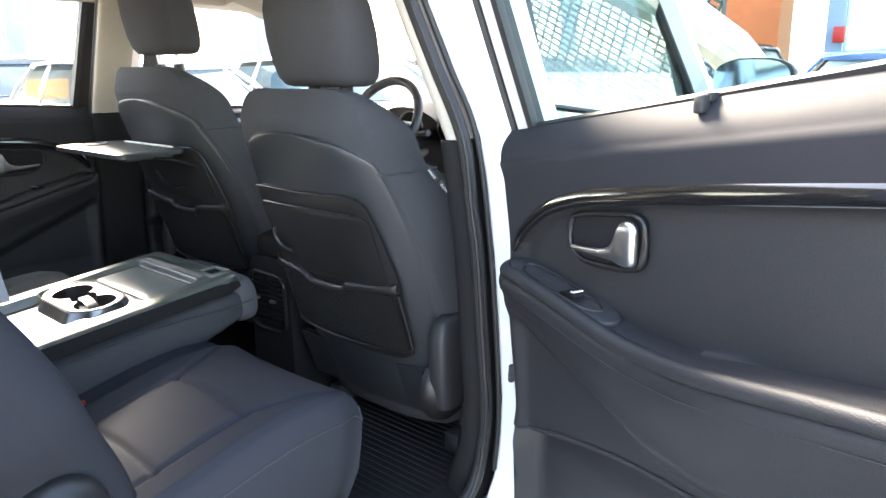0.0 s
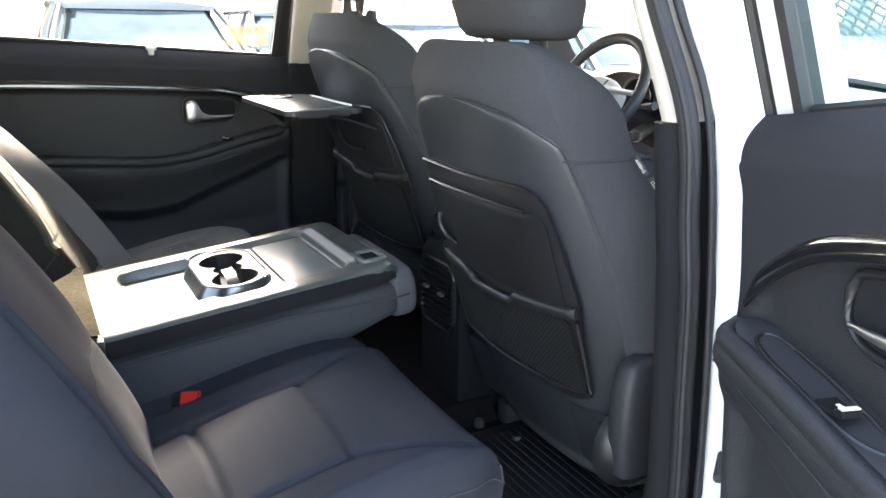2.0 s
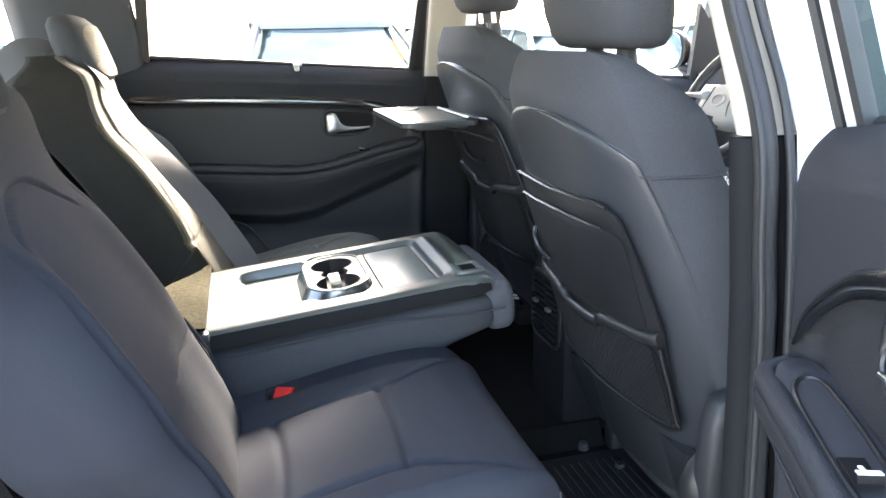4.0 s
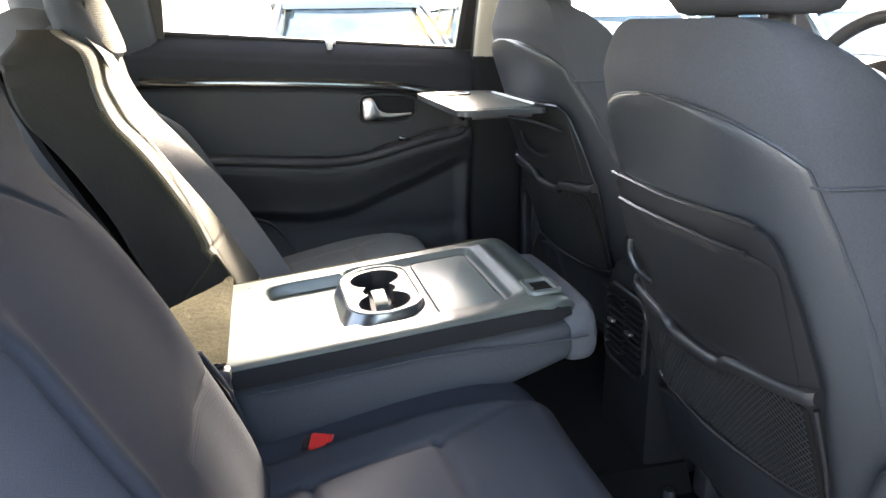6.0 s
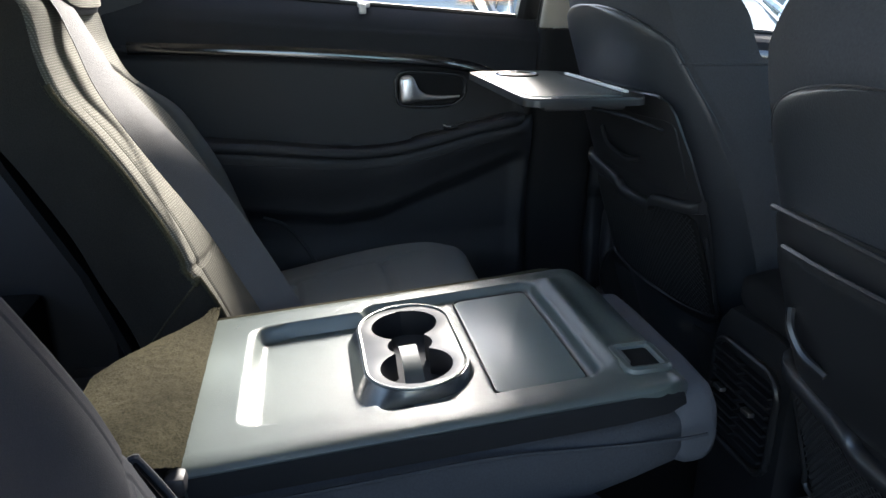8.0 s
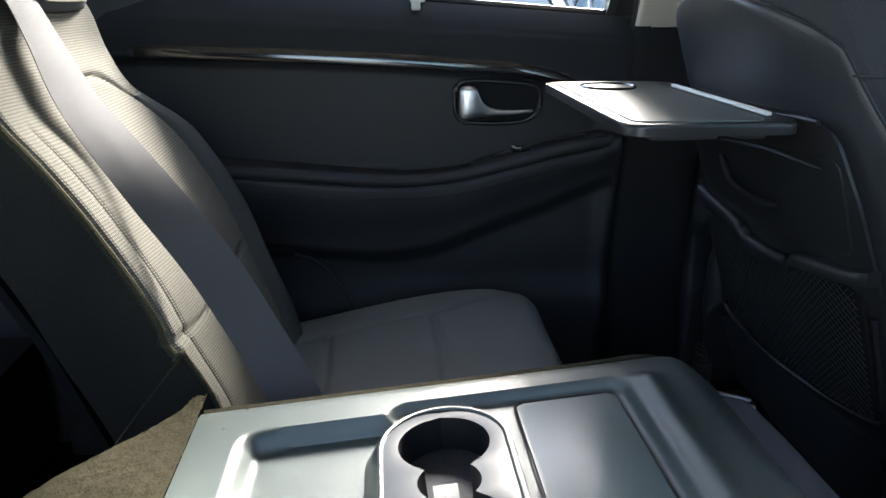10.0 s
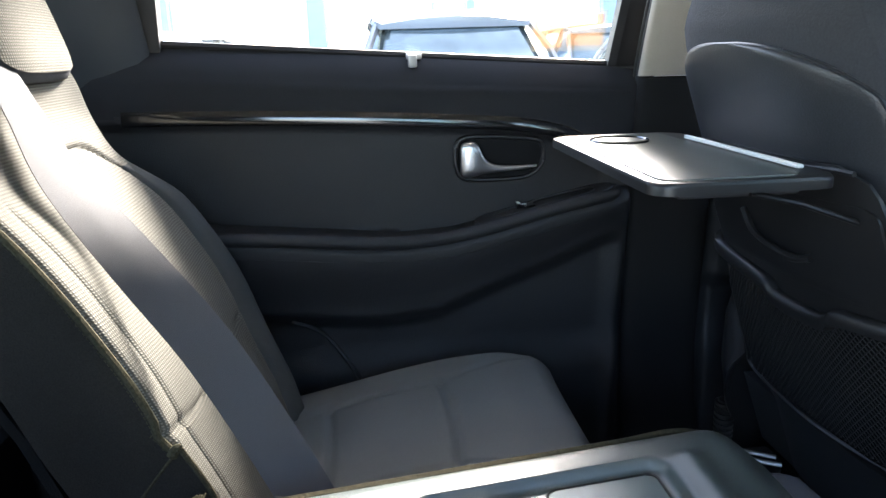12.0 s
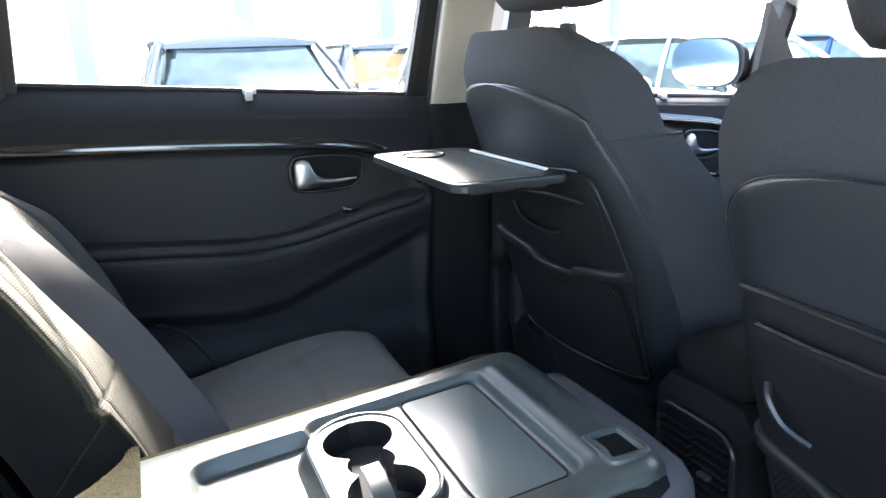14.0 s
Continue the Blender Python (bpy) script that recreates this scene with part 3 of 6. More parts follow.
        part("panel_ridge", bm, SHELL, pad)
        bm = bmesh.new()
        zc = interp(0.2, ARM) + 0.022
        rings = []
        for du, h in ((-0.016, 0.002), (-0.012, 0.006), (0.004, 0.003), (0.014, 0.008), (0.017, 0.003)):
            rings.append([place(0.2 + du, 0.039, zc), place(0.2 + du, 0.039, zc + h), place(0.2 + du, 0.056, zc + h), place(0.2 + du, 0.056, zc)])
        loft(bm, rings)
        part("window_switch", bm, GLOSS_BLACK, pad)
        bm = bmesh.new()
        loft(bm, [[place(0.2 + du, 0.0395 + w0, zc + 0.0075 + h) for w0, h in ((0.0, 0), (0.0, 0.0012), (0.016, 0.0012), (0.016, 0))] for du in (0.0105, 0.0155)])
        loft(bm, [[place(0.2 + du, 0.046 + w0, zc + 0.0052 + h) for w0, h in ((0.0, 0), (0.0, 0.0012), (0.003, 0.0012), (0.003, 0))] for du in (0.0, 0.0105)])
        part("switch_mark", bm, WHITE_TAG, pad, "white mark on the window switch")
        # padded rim that runs round the switch panel's front end and along the arm rest
        bm = bmesh.new()
        way = [(0.105, 0.020, 0.016), (0.070, 0.026, 0.018), (0.050, 0.042, 0.017)] + [(u, 0.013 + arm_reach(u), 0.011 - 0.010 * step(u, 0.55, 0.9)) for u in (0.062, 0.10, 0.15, 0.2, 0.26, 0.32, 0.38, 0.44, 0.50, 0.58, 0.66, 0.74, 0.82, 0.90)]
        way = smooth_path([Vector(place(u, w, soft(u, ARM, 0.03) + z)) for u, w, z in way], 6)
        tube(bm, way, [0.0035 + 0.0075 * step(k, 0, 26) for k in range(len(way))], 14)
        part("arm_rim", bm, SOFT, d, "padded round edge of the arm rest", angle=80)
        # stitched lower line of the arm rest
        bm = bmesh.new()
        tube(bm, smooth_path([place(u, door_w(u, interp(u, ARM) - 0.020) + 0.0006, interp(u, ARM) - 0.020) for u in (0.05, 0.12, 0.2, 0.28, 0.36, 0.45, 0.6, 0.75, 0.9)], 4), 0.001, 5)
        part("stitching", bm, SOFT, d)
        # hook for the sun blind
        bm = bmesh.new()
        u0 = 0.37
        s = sill_z(u0)
        box(bm, (-0.012, -0.004, -0.006), (0.012, 0.010, 0.004), 0.002)
        box(bm, (-0.004, 0.006, -0.018), (0.010, 0.020, 0.002), 0.003)
        for v in bm.verts:
            v.co = Vector(place(u0 + v.co.x, 0.002 + v.co.y, s + 0.004 + v.co.z))
        part("blind_hook", bm, BRIGHT_GREY if edge == MAT_RUBBER else PLASTIC, d)
        # speaker pocket edge low down
        bm = bmesh.new()
        tube(bm, smooth_path([place(u, door_w(u, z) + 0.002, z) for u, z in ((0.59, 0.745), (0.54, 0.715), (0.495, 0.652), (0.475, 0.60), (0.47, 0.52))], 5), 0.004, 6)
        if pocket:
            tube(bm, smooth_path([place(u, door_w(u, interp(u, MAP_POCKET) + 0.004), interp(u, MAP_POCKET) + 0.001) for u in (0.075, 0.12, 0.2, 0.28, 0.36, 0.44)], 4), 0.0038, 8)
        part("pocket_edge", bm, SOFT, d)
    # glass, seal and frame
    def up(u, z):
        ahead = max(0.0, (frame_rear - u) / (frame_rear - glass_front))
        return place(u - 0.10 * (z - 1.15) + rake * ahead * max(0.0, z - 1.15), -0.012 + lean * (z - 1.15), z)
    bm = bmesh.new()
    loft(bm, [[up(glass_front + (frame_rear - glass_front) * k / 8, (sill_z(glass_front + (frame_rear - glass_front) * k / 8) - 0.01) * (1 - f) + top * f) for k in range(9)] for f in (0, 0.25, 0.5, 0.75, 1)], closed=False)
    bmesh.ops.solidify(bm, geom=bm.faces[:], thickness=0.004)
    pane = part("window_pane", bm, clear, d)
    pane.visible_shadow = False
    bm = bmesh.new()
    tube(bm, [Vector(up(u, sill_z(u) + 0.004)) for u in (glass_front - 0.01, 0.2, 0.4, 0.6, frame_rear)], 0.006, 6)
    part("belt_seal", bm, MAT_RUBBER, d)
    bm = bmesh.new()
    for u, tw in ((glass_front - 0.008, 0.007), (frame_rear + 0.014, 0.014)):
        loft(bm, [[Vector(up(u + du, z)) + Vector(place(0, dw, 0)) - Vector(place(0, 0, 0)) for du, dw in ((-tw, -0.012), (tw, -0.012), (tw, 0.012), (-tw, 0.012))] for z in (sill_z(u) - 0.02, 1.25, 1.38, top)])
    loft(bm, [[Vector(up(u, top + dz)) + Vector(place(0, dw, 0)) - Vector(place(0, 0, 0)) for dz, dw in ((-0.016, -0.012), (0.016, -0.012), (0.016, 0.012), (-0.016, 0.012))] for u in (glass_front - 0.03, 0.3, 0.6, frame_rear + 0.028)])
    part("window_channel", bm, PLASTIC, d, "black window channel")
    bm = bmesh.new()
    loft(bm, [[Vector(up(glass_front - 0.016 + du, z)) + Vector(place(0, dw, 0)) - Vector(place(0, 0, 0)) for du, dw in ((-0.045, -0.05), (0.0, -0.05), (0.0, 0.006), (-0.04, 0.002), (-0.045, -0.01))] for z in (sill_z(0) - 0.03, 1.25, 1.38, top + 0.02)])
    part("window_frame", bm, edge, d)
    bm = bmesh.new()
    tube(bm, [Vector(up(glass_front - 0.066, z)) + Vector(place(0, 0.002, 0)) - Vector(place(0, 0, 0)) for z in (sill_z(0) - 0.02, 1.25, 1.38, top + 0.02)], 0.006, 6)
    part("frame_seal", bm, MAT_RUBBER, d)
    return d


LEFT_X = -0.745
left_door = car_door("rear_door", lambda u, w, z: (LEFT_X + w, 0.30 - u, z - 0.008 * step(z, 1.09, 1.135)), "closed rear door with dark lining and glossy trim strip", edge=MAT_RUBBER, frame_rear=0.755)
HINGE, ALONG, INWARD = Vector((0.858, 0.226)), Vector((0.938, -0.346)), Vector((-0.346, -0.938))


def right_place(u, w, z):
    p = HINGE + ALONG * u + INWARD * (w - 0.03)
    return (p.x, p.y, z + 0.006 + 0.093 * u)


# added black filler keeps the gap before the closed door dark
bm = bmesh.new()
loft(bm, [[(-0.742, 0.235, z), (-0.738, 0.318, z), (-0.80, 0.325, z), (-0.80, 0.235, z)] for z in (0.40, 0.8, 1.135)])
part("edge_seal", bm, MAT_RUBBER, left_door, "black rubber edge seal")
right_door = car_door("rear_door", right_place, "open white rear door with dark moulded lining and chrome handle", pocket=True, glass_front=0.036, clear=GLASS_TEAL)
bm = bmesh.new()
tube(bm, [(0.775, 0.352, 0.716), (0.80, 0.335, 0.714), (0.835, 0.285, 0.712)], 0.006, 8)
box(bm, (0.765, 0.33, 0.70), (0.785, 0.352, 0.732), 0.004)
part("door_check_strap", bm, PLASTIC, right_door)


def front_left_place(u, w, z):
    sill = sill_z(u)
    if z < 1.085:
        lift = -0.010
    elif z < sill:
        lift = -0.010 - 0.65 * (z - 1.085)
    else:
        low = -0.010 - 0.65 * (sill - 1.085)
        lift = low + (-0.047 - low) * min(1.0, (z - sill) / 0.35)
    return (LEFT_X - 0.01 + w, 1.20 - u * 0.82, z + lift + 0.03 * (u - 0.5))


front_left = car_door("front_door", front_left_place, "closed front door with dark lining, chrome handle and window", glass_front=0.02, frame_rear=0.86, top=1.57, edge=MAT_RUBBER)
front_right = car_door("front_door", lambda u, w, z: (0.755 - w, 1.20 - u * 0.82, z - 0.047 + 0.03 * (u - 0.5)), "closed white front door with side window", glass_front=0.02, frame_rear=0.86, top=1.57, clear=GLASS_TEAL, rake=0.6)
# triangular panel by the mirror, and the outside mirror, on each front door
for s, d in ((-1, front_left), (1, front_right)):
    bm = bmesh.new()
    y0, y1, y2, z2 = (1.17, 1.38, 1.15, 1.31) if s < 0 else (1.14, 1.32, 1.11, 1.33)
    loft(bm, [[(s * (0.765 + dx), y0, 1.065), (s * (0.765 + dx), y1, 1.055), (s * (0.70 + dx), y2, z2)] for dx in (0, -0.02)])
    part("corner_panel", bm, SHELL, d)
    bm = bmesh.new()
    rings = []
    mx, mz, mw, mh = (0.925, 1.20, 0.088, 0.050) if s > 0 else (0.902, 1.171, 0.137, 0.066)
    my, deep, skew = (1.09, 0.10, 0.15) if s > 0 else (1.16, 0.06, 0.0)
    for k in range(9):
        y = my + deep * k / 8
        f = math.sqrt(max(0.02, 1 - (k / 8) ** 2.5))
        rings.append([(s * (mx + mw * f * math.copysign(abs(math.cos(q)) ** 0.7, math.cos(q))), y, mz + mh * f * math.copysign(abs(math.sin(q)) ** 0.7, math.sin(q))) for q in [2 * math.pi * j / 20 for j in range(20)]])
    loft(bm, rings)
    housing = part("mirror_housing", bm, PLASTIC, d)
    bm = bmesh.new()
    loft(bm, [[(s * (mx + mw * 0.93 * math.copysign(abs(math.cos(q)) ** 0.7, math.cos(q))), y + skew * mw * math.cos(q) - 0.03 * mh * math.sin(q), mz + mh * 0.93 * math.copysign(abs(math.sin(q)) ** 0.7, math.sin(q))) for q in [2 * math.pi * j / 20 for j in range(20)]] for y in ((1.068, 1.072) if s > 0 else (1.152, 1.157))])
    part("mirror_glass", bm, MIRROR, housing)
    bm = bmesh.new()
    tube(bm, [(s * 0.74, 1.22, 1.09), (s * 0.79, 1.18, mz - 0.06), (s * mx, my + 0.05, mz - 0.03)], [0.03, 0.022, 0.02], 8, flat=0.6)
    part("mirror_arm", bm, PLASTIC, d)

# sticker inside the closed rear door's glass
sticker = thing("window_sticker", "orange and cream paper sticker on the side window", "sticker")
bm = bmesh.new()
loft(bm, [[(-0.742 + 0.3 * (z - 1.15) - dx, y, z) for y in (0.115, 0.235)] + [(-0.742 + 0.3 * (z - 1.15) - dx - 0.001, y, z) for y in (0.235, 0.115)] for z in (1.162, 1.222) for dx in (0,)])
part("backing_sheet", bm, PALE, sticker)
bm = bmesh.new()
for y0, y1, z0, z1 in ((0.12, 0.165, 1.168, 1.217), (0.172, 0.23, 1.197, 1.217), (0.172, 0.23, 1.170, 1.188)):
    loft(bm, [[(-0.739 + 0.3 * (z - 1.15), y0, z), (-0.739 + 0.3 * (z - 1.15), y1, z), (-0.7395 + 0.3 * (z - 1.15), y1, z), (-0.7395 + 0.3 * (z - 1.15), y0, z)] for z in (z0, z1)])
part("printed_block", bm, STICKER, sticker, "orange printed blocks")


# ---- front seats ----
def front_seat(name, cx, y0, zo, mirror, label, tray_open):
    """A front seat seen from behind. mirror = 1 or -1 flips it left to right."""
    d = thing(name, label, "car seat", "front seats")

    def back_y(x, z):
        s = abs(x - cx) / 0.24
        return y0 + 0.345 * (1.002 + zo - z) + 0.085 * s ** 3.2 + 0.015 * step(z, 1.08 + zo, 1.21 + zo)

    # padded backrest
    bm = bmesh.new()
    rows = []
    prof = [(0.46, 0.19), (0.52, 0.225), (0.62, 0.24), (0.78, 0.245), (0.88, 0.241), (0.94, 0.235), (1.00, 0.226), (1.04, 0.218), (1.08, 0.210), (1.12, 0.203), (1.15, 0.194), (1.18, 0.178), (1.198, 0.152), (1.206, 0.115)]
    fine = [(p.x, p.y) for p in smooth_path([(a, b, 0) for a, b in prof], 4)]
    flare = lambda z: 0.016 * step(z - zo, 1.03, 0.86) if tray_open else 0.0
    # the shoulder towards the middle of the car is narrower
    slim = [(0.97, 0.0), (1.02, 0.004), (1.08, 0.010), (1.21, 0.012)] if tray_open else [(0.97, 0.0), (1.02, 0.006), (1.08, 0.018), (1.14, 0.022), (1.21, 0.022)]
    for z, w in fine:
        z += zo
        w += flare(z)
        thin = w - interp(z - zo, slim)
        depth = 0.147 + 0.08 * step(z, 1.06 + zo, 0.74 + zo) if z < 1.1 + zo else 0.147 - 0.110 * ((z - 1.1 - zo) / 0.106) ** 2
        ring = []
        for k in range(17):
            x = cx + (w if (k - 8) * mirror > 0 else thin) * math.sin(math.pi / 2 * (k / 8 - 1))
            ring.append((x, back_y(cx + (x - cx) * 0.97, z) + 0.035 * max(0.0, 0.13 - depth) / 0.1, z))
        for k in range(17):
            wf = w * (1.05 + 0.075 * step(z, 1.075 + zo, 0.92 + zo))
            if (8 - k) * mirror < 0:
                wf = thin * ((0.985 if tray_open else 0.96) + (0.11 if tray_open else 0.155) * step(z, 1.062 + zo, 0.93 + zo))
            x = cx + wf * math.sin(math.pi / 2 * (1 - k / 8))
            s = (x - cx) / wf
            front = back_y(cx, z) + depth + 0.035 * abs(s) ** 3 * (1 if z < 1.05 + zo else 0.3)
            if k in (0, 16):
                front = (front + ring[16 if k == 0 else 0][1]) / 2 + 0.02
            ring.append((x, front, z))
        rows.append(ring)
    loft(bm, rows)
    part("backrest", bm, FABRIC_DARK, d, "charcoal cloth backrest", angle=75)

    # leatherette panel let into the back, with its arched seam
    px = cx if tray_open else cx + 0.014
    def half_width(z):
        t = (z - zo - 0.95) / 0.173
        lower = 0.219 + (0.040 if tray_open else 0.026) * step(z - zo, 1.0, 0.80)
        return lower if t <= 0 else lower * max(0.0, 1 - t ** (3.8 if tray_open else 3.0)) ** 0.42

    def right_edge(z):
        body = interp(z - zo, prof) + flare(z) - (interp(z - zo, slim) if tray_open else 0.0)
        return min(px + half_width(z), cx + body - 0.012)

    def left_edge(z):
        body = interp(z - zo, prof) + flare(z) - (0.0 if tray_open else interp(z - zo, slim))
        return max(px - half_width(z), cx - body + 0.008)
    zs = [0.50 + zo + (0.623 - 0.0003) * (1 - (1 - k / 70) ** 1.8) for k in range(71)]
    bm = bmesh.new()
    top, low = [], []
    for z in zs:
        left, right = left_edge(z), right_edge(z)
        xk = [left + (right - left) * k / 48 for k in range(49)]
        top.append([bm.verts.new((x, back_y(x, z) - 0.011 + 0.006 * abs(k / 24 - 1) ** 8, z)) for k, x in enumerate(xk)])
        low.append(tuple(bm.verts.new((x, back_y(x, z) + 0.02, z)) for x in (left - 0.004, right + 0.004)))
    for i in range(70):
        for k in range(48):
            bm.faces.new((top[i][k], top[i][k + 1], top[i + 1][k + 1], top[i + 1][k]))
        bm.faces.new((top[i][0], top[i + 1][0], low[i + 1][0], low[i][0]))
        bm.faces.new((top[i][48], low[i][1], low[i + 1][1], top[i + 1][48]))
    part("back_panel", bm, LEATHERETTE, d, "dark leatherette back panel", angle=60)
    bm = bmesh.new()
    tube(bm, [(right_edge(z), back_y(right_edge(z), z) - 0.004, z) for z in zs[4:]] + [(left_edge(z), back_y(left_edge(z), z) - 0.004, z) for z in reversed(zs[4:-1])], 0.0022, 6)
    part("seam_piping", bm, LEATHERETTE, d)
    # cross seam where the shoulder meets the flank
    seam = min(rows, key=lambda r: abs(r[0][2] - 1.052 - zo))
    for ids in ((14, 15, 16, 17, 18, 19, 20), (2, 1, 0, 33, 32, 31, 30)):
        bm = bmesh.new()
        tube(bm, smooth_path([Vector(seam[i]) for i in ids], 5), 0.0022, 6)
        part("flank_seam", bm, FABRIC_DARK, d)

    # hard shell with folding tray and net pocket
    c = -0.330 if tray_open else 0.360
    wide = 0.165 if tray_open else 0.172
    lift = 0.03 if tray_open else 0.0
    x0, x1 = c - wide, c + wide

    def on(a, b, h):
        return Vector((a, back_y(cx, b) + 0.05 * (abs(a - cx) / 0.24) ** 3 - 0.010 - h, b))
    bm = bmesh.new()
    bow = [(0.64 + zo, 0.0), (0.70 + zo, -0.002), (0.83 + zo, 0.012), (0.92 + zo, 0.004), (1.008 + zo, -0.012)]
    sheet(bm, 0.64 + zo, 1.008 + zo, lambda b: x0 - interp(b, bow), lambda b: x1 + interp(b, bow), on, 0.008, 0.03)
    part("shell", bm, SHELL, d, "smooth black plastic shell")
    bm = bmesh.new()
    tube(bm, [on(a, 1.003 + zo, 0.009) for a in (x0 + 0.02, c, x1 - 0.02)], 0.003, 6)
    part("shell_edge", bm, SHELL, d)
    if not tray_open:
        bm = bmesh.new()
        sheet(bm, 0.815 + zo, 0.968 + zo, lambda b: x0 + 0.012, lambda b: x1 - 0.006, lambda a, b, h: on(a, b, 0.0075 + h), 0.0045, 0.02, 0.002)
        part("folding_tray", bm, SHELL, d)
        bm = bmesh.new()
        tube(bm, [on(a, 0.972 + zo - 0.01 * abs(a - c), 0.014) for a in (x0 + 0.04, x0 + 0.1, c, x1 - 0.06, x1 - 0.035)], 0.003, 6)
        part("tray_lip", bm, SHELL, d)
        bm = bmesh.new()
        tube(bm, smooth_path([on(x0 + 0.036, 0.908 + zo, 0.013), on(x0 + 0.042, 0.890 + zo, 0.021), on(x0 + 0.056, 0.870 + zo, 0.021), on(x0 + 0.080, 0.858 + zo, 0.013)], 5), 0.0045, 7)
        part("tray_catch", bm, SHELL, d)
    # pocket rim with a dip in the middle, and the net below it
    zr = zo + lift
    rim = smooth_path([on(x0 - 0.004, 0.835 + zr, 0.012), on(x0 + 0.01, 0.822 + zr, 0.016), on(x0 + 0.10 + lift, 0.812 + zr, 0.018), on(x0 + 0.125 + lift, 0.798 + zr, 0.019), on(x1 - 0.125 + lift, 0.798 + zr, 0.019), on(x1 - 0.10 + lift, 0.812 + zr, 0.018), on(x1 - 0.01, 0.815 + zr, 0.014), on(x1 + 0.012, 0.82 + zr, 0.010)], 4)
    bm = bmesh.new()
    loft(bm, [[p + Vector((0, dy, dz)) for dy, dz in ((0.010, 0.006), (0.002, 0.008), (-0.004, 0.004), (-0.005, -0.004), (-0.002, -0.011), (0.010, -0.012))] for p in rim])
    part("pocket_rim", bm, SHELL, d, "glossy moulded pocket rim", angle=50)
    bm = bmesh.new()
    sheet(bm, 0.66 + zo, 0.80 + zr, lambda b: x0 + 0.008, lambda b: x1 - 0.002, lambda a, b, h: on(a, b, 0.008 + h), 0.004, 0.015, 0.001)
    part("pocket_lining", bm, FLOOR_CARPET, d)
    bm = bmesh.new()
    za, zb, xa, xb = 0.668 + zo, 0.80 + zr, x0 + 0.012, x1 - 0.004
    pitch = 0.0078
    for k in range(-16, 60):
        for s in (1, -1):
            base = xa + k * pitch if s > 0 else xb - k * pitch
            lo, hi = ((xa - base) / 0.9, (xb - base) / 0.9) if s > 0 else ((base - xb) / 0.9, (base - xa) / 0.9)
            z_lo, z_hi = za + max(0.0, lo), min(zb, za + hi)
            if z_hi - z_lo > 0.004:
                pts = [on(base + s * 0.9 * (z_lo + (z_hi - z_lo) * j / 6 - za), z_lo + (z_hi - z_lo) * j / 6, 0.0155 + 0.001 * s) for j in range(7)]
                tube(bm, pts, 0.0009, 4)
    part("net_pocket", bm, NET, d, "elastic net pocket")
    bm = bmesh.new()
    tube(bm, smooth_path([on(x0 + 0.004, 0.80 + zo, 0.012), on(x0 + 0.0, 0.70 + zo, 0.014), on(x0 + 0.012, 0.664 + zo, 0.015), on(c, 0.658 + zo, 0.016), on(x1 - 0.008, 0.664 + zo, 0.014), on(x1 + 0.006, 0.70 + zo, 0.012), on(x1 + 0.008, 0.80 + zo, 0.010)], 5), 0.0035, 6)
    part("pocket_edge", bm, SHELL, d)
    if tray_open:
        bm = bmesh.new()
        sheet(bm, 0.862 + zo, 0.97 + zo, lambda b: x0 + 0.012, lambda b: x1 - 0.006, lambda a, b, h: on(a, b, 0.006 + h), 0.004, 0.015, 0.001)
        part("tray_recess", bm, SHELL, d)
        bm = bmesh.new()
        tube(bm, smooth_path([on(c - 0.05, 0.93 + zo, 0.012), on(c - 0.02, 0.905 + zo, 0.02), on(c + 0.04, 0.895 + zo, 0.02), on(c + 0.07, 0.90 + zo, 0.012)], 5), 0.005, 7)
        part("tray_catch", bm, SHELL, d)
    # head restraint on two steel rods
    bm = bmesh.new()
    rows = []
    hy = y0 + 0.345 * (1.002 - 1.20) + 0.130
    hx, hz = (cx + 0.004, zo + 0.014) if tray_open else (cx + 0.034, zo - 0.014)
    for z, w, dep in ((1.222, 0.098, 0.028), (1.226, 0.112, 0.040), (1.24, 0.122, 0.048), (1.27, 0.13, 0.052), (1.32, 0.133, 0.053), (1.37, 0.13, 0.05), (1.405, 0.118, 0.043), (1.42, 0.10, 0.032), (1.427, 0.07, 0.018)):
        rows.append(superring(hx, hy - 0.18 * (z - 1.22), z + hz, w * 0.97, dep * 1.22, 3.0, 40))
    loft(bm, rows)
    head = part("head_restraint", bm, FABRIC_DARK, d, "charcoal cloth head restraint", angle=70)
    for sx in (-1, 1):
        bm = bmesh.new()
        tube(bm, smooth_path([(hx + sx * 0.115, hy - 0.18 * (z - 1.22) - 0.012, z + hz) for z in (1.245, 1.29, 1.34, 1.39)], 4), 0.0018, 6)
        part("head_seam", bm, FABRIC_DARK, head)
    for s in (-1, 1):
        bm = bmesh.new()
        tube(bm, [(hx + s * 0.048, hy + 0.004, 1.16 + zo), (hx + s * 0.048, hy - 0.004, 1.245 + zo)], 0.0055, 10)
        part("rod", bm, CHROME, head)
        bm = bmesh.new()
        tube(bm, [(hx + s * 0.048, hy + 0.003, 1.180 + zo), (hx + s * 0.048, hy + 0.001, 1.212 + zo)], [0.016, 0.013], 12)
        part("rod_guide", bm, PLASTIC, head)
    # cushion, frame and flank cover
    bm = bmesh.new()
    rows = []
